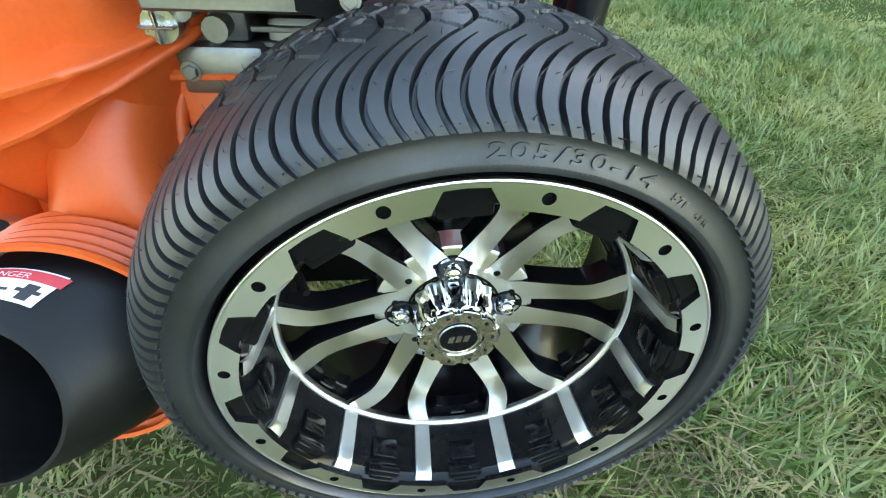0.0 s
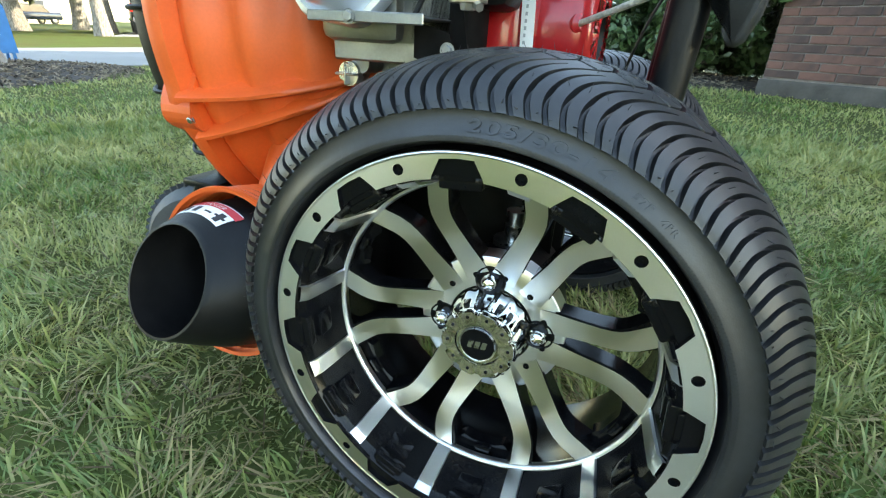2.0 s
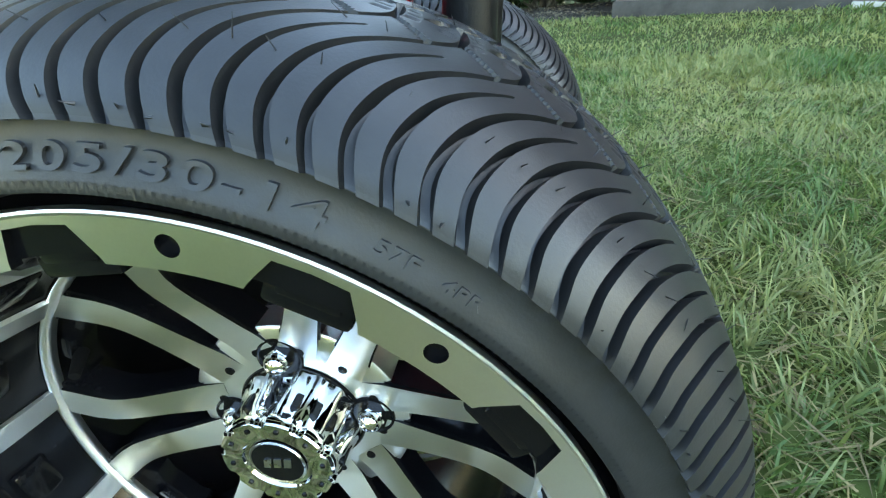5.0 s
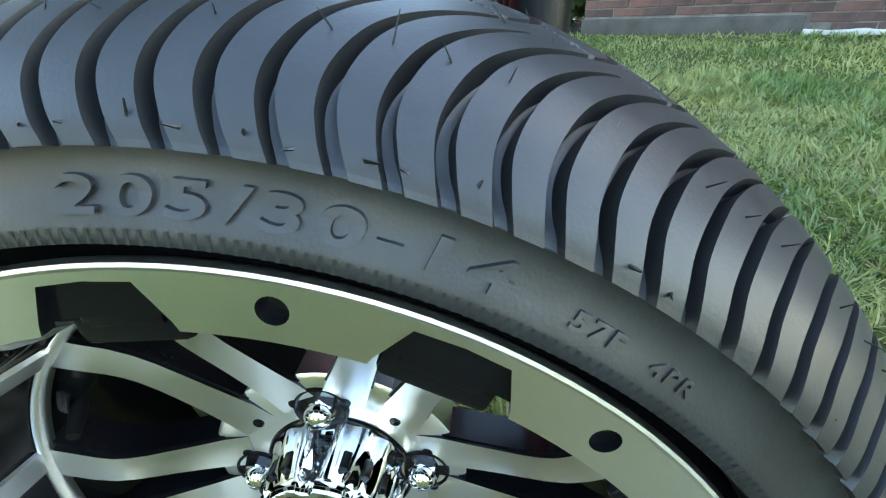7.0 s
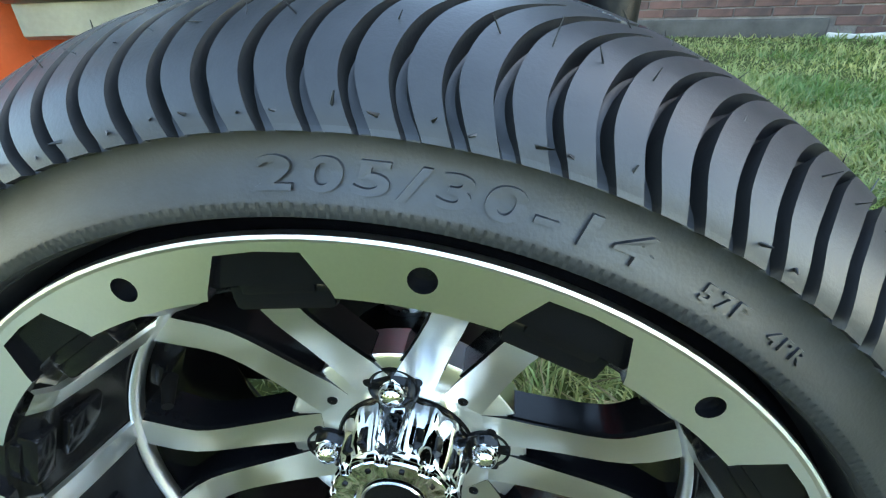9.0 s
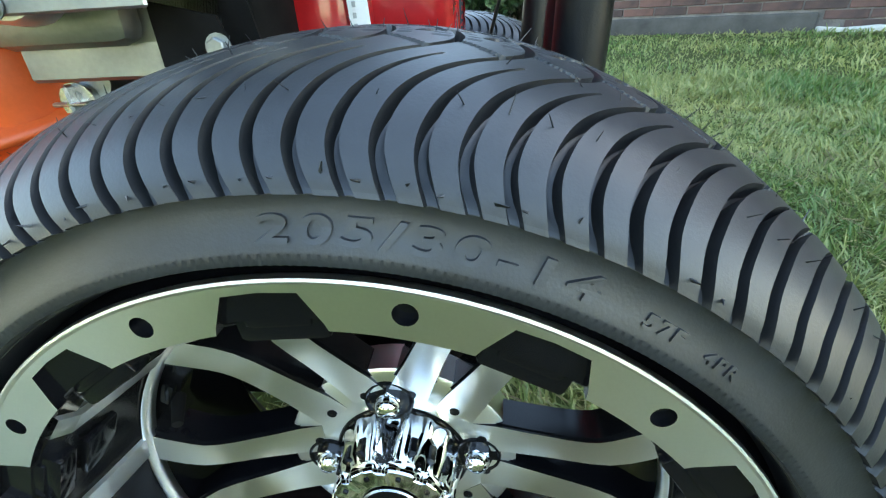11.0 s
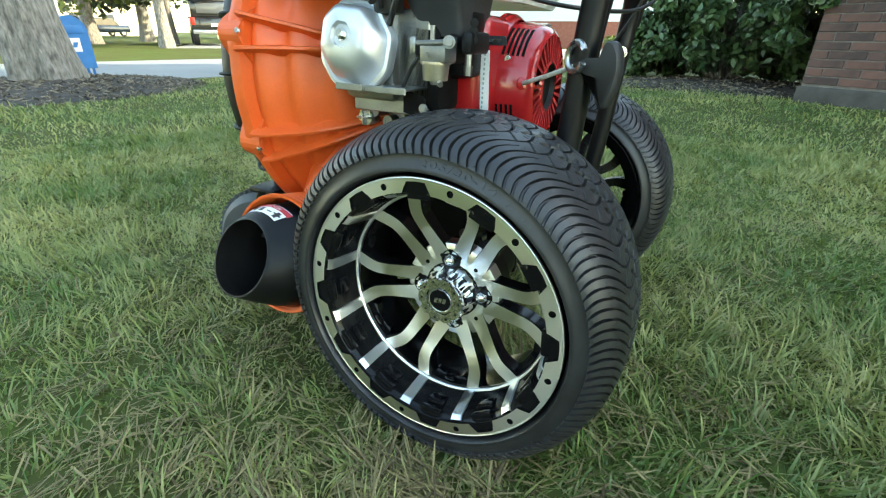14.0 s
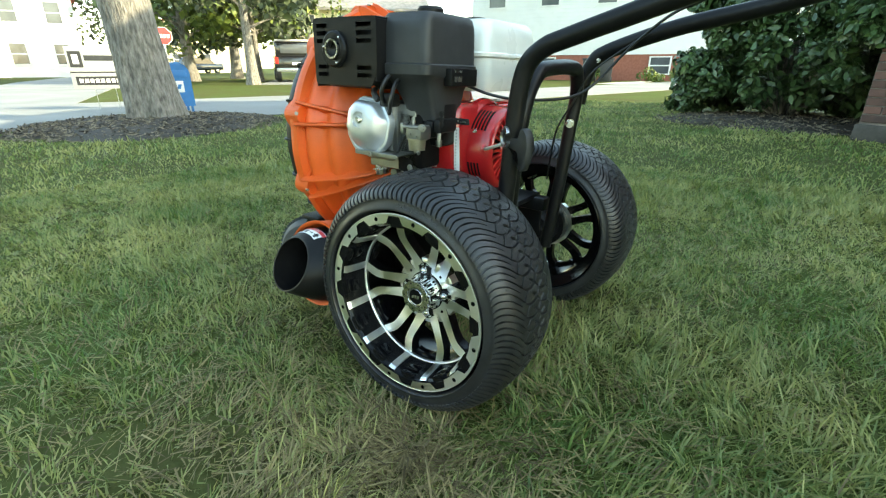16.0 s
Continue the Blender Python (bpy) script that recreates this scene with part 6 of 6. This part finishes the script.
sheet("driveway", [(-17.2, 11.2), (-14.2, 14.2), (-19.8, 19.5), (-23.5, 16.5)], 0.016, ASPHALT, "pale asphalt driveway", "driveway")


# ---- vehicles ----
def wheel_round(parent, x, y, r):
    bm = bmesh.new()
    lathe(bm, [(r * 0.6, -0.11), (r * 0.95, -0.11), (r, -0.07), (r, 0.07), (r * 0.95, 0.11), (r * 0.6, 0.11)], 24)
    w = part("wheel", bm, RUBBER, parent, at=pose(x, y, r))
    bm = bmesh.new()
    lathe(bm, [(r * 0.6, -0.08), (r * 0.2, -0.10), (0.001, -0.09)], 20)
    part("rim", bm, STEEL, w)


def pickup(at):
    t = thing("pickup_truck", "black pickup truck parked on a driveway with rear cap", "truck", at=at)
    bm = bmesh.new()
    box(bm, (-2.7, -0.95, 0.50), (2.7, 0.95, 1.12), 0.10, 3)
    box(bm, (0.9, -0.93, 0.90), (2.6, 0.93, 1.20), 0.10, 3)
    part("body", bm, CAR_BLACK, t)
    bm = bmesh.new()
    plate(bm, rounded([(-0.9, 1.10), (1.3, 1.10), (0.7, 1.80), (-0.75, 1.82)], 0.12), 1.7, pose(0, -0.85, 0))
    part("cab", bm, CAR_BLACK, t)
    bm = bmesh.new()
    box(bm, (-2.66, -0.88, 1.10), (-0.92, 0.88, 1.74), 0.08, 3)
    part("bed_cap", bm, CAR_BLACK, t)
    bm = bmesh.new()
    box(bm, (-2.68, -0.66, 1.24), (-2.64, 0.66, 1.62), 0.03)
    part("rear_window", bm, WINDOW, t)
    bm = bmesh.new()
    box(bm, (-2.70, -0.86, 1.74), (-0.95, 0.86, 1.82), 0.03)
    part("roof_rack", bm, SIDING, t)
    for s in (-1, 1):
        bm = bmesh.new()
        box(bm, (-2.74, s * 0.86 - 0.08, 0.80), (-2.66, s * 0.86 + 0.08, 1.08), 0.02)
        part("tail_light", bm, TAIL, t)
        for x in (-1.75, 1.75):
            wheel_round(t, x, s * 0.80, 0.38)
    bm = bmesh.new()
    box(bm, (-2.80, -0.90, 0.46), (-2.68, 0.90, 0.62), 0.03)
    part("bumper", bm, STEEL, t)
    bm = bmesh.new()
    box(bm, (-2.735, -0.20, 0.74), (-2.70, 0.20, 0.86), 0.01)
    part("number_plate", bm, SIDING, t)
    return t


pickup(pose(-20.6, 15.6, 0.02, 0, 0, 146))


def car(at):
    t = thing("parked_car", "grey-blue sport utility car parked in the street", "car", at=at)
    bm = bmesh.new()
    box(bm, (-2.25, -0.88, 0.38), (2.25, 0.88, 1.00), 0.14, 3)
    part("body", bm, CAR_BLUE, t)
    bm = bmesh.new()
    plate(bm, rounded([(-2.0, 0.98), (1.25, 0.98), (0.55, 1.62), (-1.7, 1.64)], 0.14), 1.56, pose(0, -0.78, 0))
    part("cabin", bm, CAR_BLUE, t)
    bm = bmesh.new()
    plate(bm, rounded([(-1.75, 1.04), (0.95, 1.04), (0.45, 1.50), (-1.55, 1.52)], 0.08), 1.60, pose(0, -0.80, 0))
    part("windows", bm, WINDOW, t)
    for s in (-1, 1):
        for x in (-1.4, 1.4):
            wheel_round(t, x, s * 0.76, 0.34)
    return t


car(pose(-52.0, 27.6, 0.02, 0, 0, 100))

# ---- street furniture ----
m = pose(-7.35, 3.20, 0.0, 0, 0, 78) @ Matrix.Scale(0.64, 4)
box_ob = thing("street_mailbox", "blue round-topped street mailbox on short legs", "mailbox", at=m)
bm = bmesh.new()
prof = [(-0.28, 0.16), (0.28, 0.16), (0.28, 0.88)] + [(0.28 * math.cos(math.pi * i / 12), 0.88 + 0.28 * math.sin(math.pi * i / 12)) for i in range(1, 12)] + [(-0.28, 0.88)]
plate(bm, prof, 0.52, pose(0, -0.26, 0))
bmesh.ops.bevel(bm, geom=bm.edges[:], offset=0.01, segments=2, affect="EDGES", clamp_overlap=True)
part("body", bm, BLUE, box_ob)
for sx0 in (-1, 1):
    for sy0 in (-1, 1):
        bm = bmesh.new()
        box(bm, (sx0 * 0.22 - 0.025, sy0 * 0.20 - 0.025, -0.02), (sx0 * 0.22 + 0.025, sy0 * 0.20 + 0.025, 0.18), 0.005)
        part("leg", bm, BLUE, box_ob)
bm = bmesh.new()
box(bm, (-0.20, -0.275, 0.82), (0.20, -0.258, 0.98), 0.01)
part("door", bm, BLUE, box_ob)
bm = bmesh.new()
box(bm, (-0.10, -0.266, 0.48), (0.10, -0.259, 0.74), 0.002)
plq = part("label", bm, WHITE, box_ob, "white sticker")
bm = bmesh.new()
plate(bm, [(-0.06, 0.56), (0.02, 0.56), (0.06, 0.66), (-0.02, 0.66)], 0.003, pose(0, -0.269, 0))
part("label_mark", bm, BLUE, plq)

m = pose(-8.75, 2.72, 0.0, 0, 0, 66)
sign = thing("yard_sign", "grey yard sign board on thin wire legs", "sign", at=m)
bm = bmesh.new()
box(bm, (-0.42, -0.008, 0.34), (0.42, 0.008, 0.98), 0.003)
board = part("board", bm, SIGN_GREY, sign)
bm = bmesh.new()
box(bm, (-0.39, -0.012, 0.67), (-0.22, -0.009, 0.91), 0)
part("dark_block", bm, INK, board)
bm = bmesh.new()
box(bm, (-0.42, -0.012, 0.585), (0.42, -0.009, 0.605), 0)
part("dark_line", bm, INK, board)
bm = bmesh.new()
box(bm, (-0.36, -0.012, 0.40), (0.36, -0.009, 0.53), 0)
part("dark_band", bm, INK, board)
bm = bmesh.new()
box(bm, (-0.19, -0.012, 0.77), (0.30, -0.009, 0.85), 0)
part("name_bar", bm, GREY_PLASTIC, board)
bm = bmesh.new()
box(bm, (-0.345, -0.015, 0.72), (-0.265, -0.012, 0.86), 0)
part("light_block", bm, WHITE, board)
for i in range(9):
    bm = bmesh.new()
    box(bm, (-0.32 + 0.072 * i, -0.015, 0.435), (-0.27 + 0.072 * i, -0.012, 0.495), 0)
    part("light_bar", bm, WHITE, board)
for s in (-1, 1):
    bm = bmesh.new()
    along((s * 0.14, 0, -0.05), (s * 0.14, 0, 0.36), 0.005, None, 8, 0, bm)
    part("wire_leg", bm, STEEL, sign)

m = pose(-15.5, 7.0, 0, 0, 0, 66)
stop = thing("road_sign", "red octagonal road sign with white band on steel post", "road sign", at=m)
bm = bmesh.new()
box(bm, (-0.03, -0.02, 0), (0.03, 0.02, 1.75), 0.004)
part("post", bm, STEEL, stop)
bm = bmesh.new()
plate(bm, [polar(0.27, 22.5 + 45 * i) for i in range(8)], 0.006, pose(0, -0.03, 1.56))
face = part("plate", bm, SIDING, stop)
bm = bmesh.new()
plate(bm, [polar(0.252, 22.5 + 45 * i) for i in range(8)], 0.004, pose(0, -0.034, 1.56))
part("red_face", bm, SIGN_RED, face)
bm = bmesh.new()
for i in range(4):
    box(bm, (-0.175 + 0.095 * i, -0.040, 1.51), (-0.108 + 0.095 * i, -0.035, 1.61), 0.002)
part("white_bars", bm, SIDING, face)


def bin_(at):
    t = thing("wheelie_bin", "dark grey wheeled refuse bin by the kerb", "bin", at=at, group="bins by the kerb")
    bm = bmesh.new()
    vs = box(bm, (-0.28, -0.30, 0.04), (0.28, 0.30, 0.95), 0.03)
    for v in vs:
        k = 0.8 + 0.2 * v.co.z / 0.95
        v.co.x, v.co.y = v.co.x * k, v.co.y * k
    part("body", bm, GREY_PLASTIC, t)
    bm = bmesh.new()
    box(bm, (-0.31, -0.34, 0.95), (0.31, 0.33, 1.03), 0.02)
    part("lid", bm, GREY_PLASTIC, t)
    for s in (-1, 1):
        bm = bmesh.new()
        lathe(bm, [(0.02, -0.03), (0.11, -0.03), (0.12, 0), (0.11, 0.03), (0.02, 0.03)], 16)
        part("wheel", bm, RUBBER, t, at=pose(s * 0.25, 0.26, 0.12, 0, 0, 90))
    return t


b1 = bin_(pose(-7.25, 21.6, 0.0, 0, 0, 12))
copy_thing(b1, pose(-6.55, 21.8, 0.0, 0, 0, 18))


def flowers(x, y, seed):
    rng = random.Random(seed)
    t = thing("small_shrub", "small light green shrub against the far house", "shrub", group="shrubs at the far house")
    cs = [(x + rng.uniform(-0.4, 0.4), y + rng.uniform(-0.3, 0.3), rng.uniform(0.15, 0.5)) for _ in range(8)]
    part("foliage", leaves("foliage", cs, [0.25] * 8, 60, 0.12, TREE_LEAF, seed), None, t)


flowers(-5.0, 23.6, 31)
flowers(-3.6, 23.4, 32)
flowers(-8.0, 24.4, 33)

# ---- bricks of the near wall ----
bm = bmesh.new()
box(bm, (0, 0, 0), (0.288, 0.10, 0.066), 0.004, 1)
brick_full = finish("brick", bm, BRICK, 0)
bm = bmesh.new()
box(bm, (0, 0, 0), (0.139, 0.10, 0.066), 0.004, 1)
brick_half = finish("brick", bm, BRICK, 0)
rng = random.Random(3)
LB, HB = 0.300, 0.077
blocks = []
for row in range(66):
    z = 0.018 + row * HB
    x = 0.0
    col = 0
    while x < 11.9:
        half = col == 0 and row % 2 == 1
        w = 0.15 if half else LB
        if not (z < 0.165 and x < 1.9):
            off = rng.uniform(-0.003, 0.003)
            if z < 1.05 and x < 6.3:
                part("brick", brick_half if half else brick_full, None, wall, at=pose(x + 0.006, off, z, 0, rng.uniform(-0.3, 0.3), 0))
            else:
                blocks.append((x + 0.006, off, z, min(x + w - 0.006, 12.0), 0.1 + off, z + 0.066))
        x += w
        col += 1
    for c in range(26):
        y0 = 0.11 + c * LB + (0.15 if row % 2 else 0)
        blocks.append((-0.012, y0, z, 0.05, y0 + LB - 0.012, z + 0.066))
B = np.array(blocks)
corner = np.array([(i & 1, i >> 1 & 1, i >> 2 & 1) for i in range(8)])
V = np.where(corner[None], B[:, None, 3:], B[:, None, :3]).reshape(-1, 3)
quad = np.array([(0, 2, 3, 1), (4, 5, 7, 6), (0, 1, 5, 4), (2, 6, 7, 3), (0, 4, 6, 2), (1, 3, 7, 5)])
F = (np.arange(len(B))[:, None, None] * 8 + quad[None]).reshape(-1, 4)
part("brickwork", from_arrays("brickwork", V, F, BRICK_REST), None, wall)["kind"] = "stuff"
# unseen roof, added to keep low sun and sky off the lawn
roof = bmesh.new()
plate(roof, [(-0.4, 5.17), (8.4, 5.17), (8.4, 5.30), (4.0, 7.25), (-0.4, 5.30)], 12.8, Matrix.Translation((12.4, 0, 0)) @ Matrix.Rotation(radians(90), 4, "Z"))
part("house_roof", roof, ROOF_GREY, wall, smooth=0)
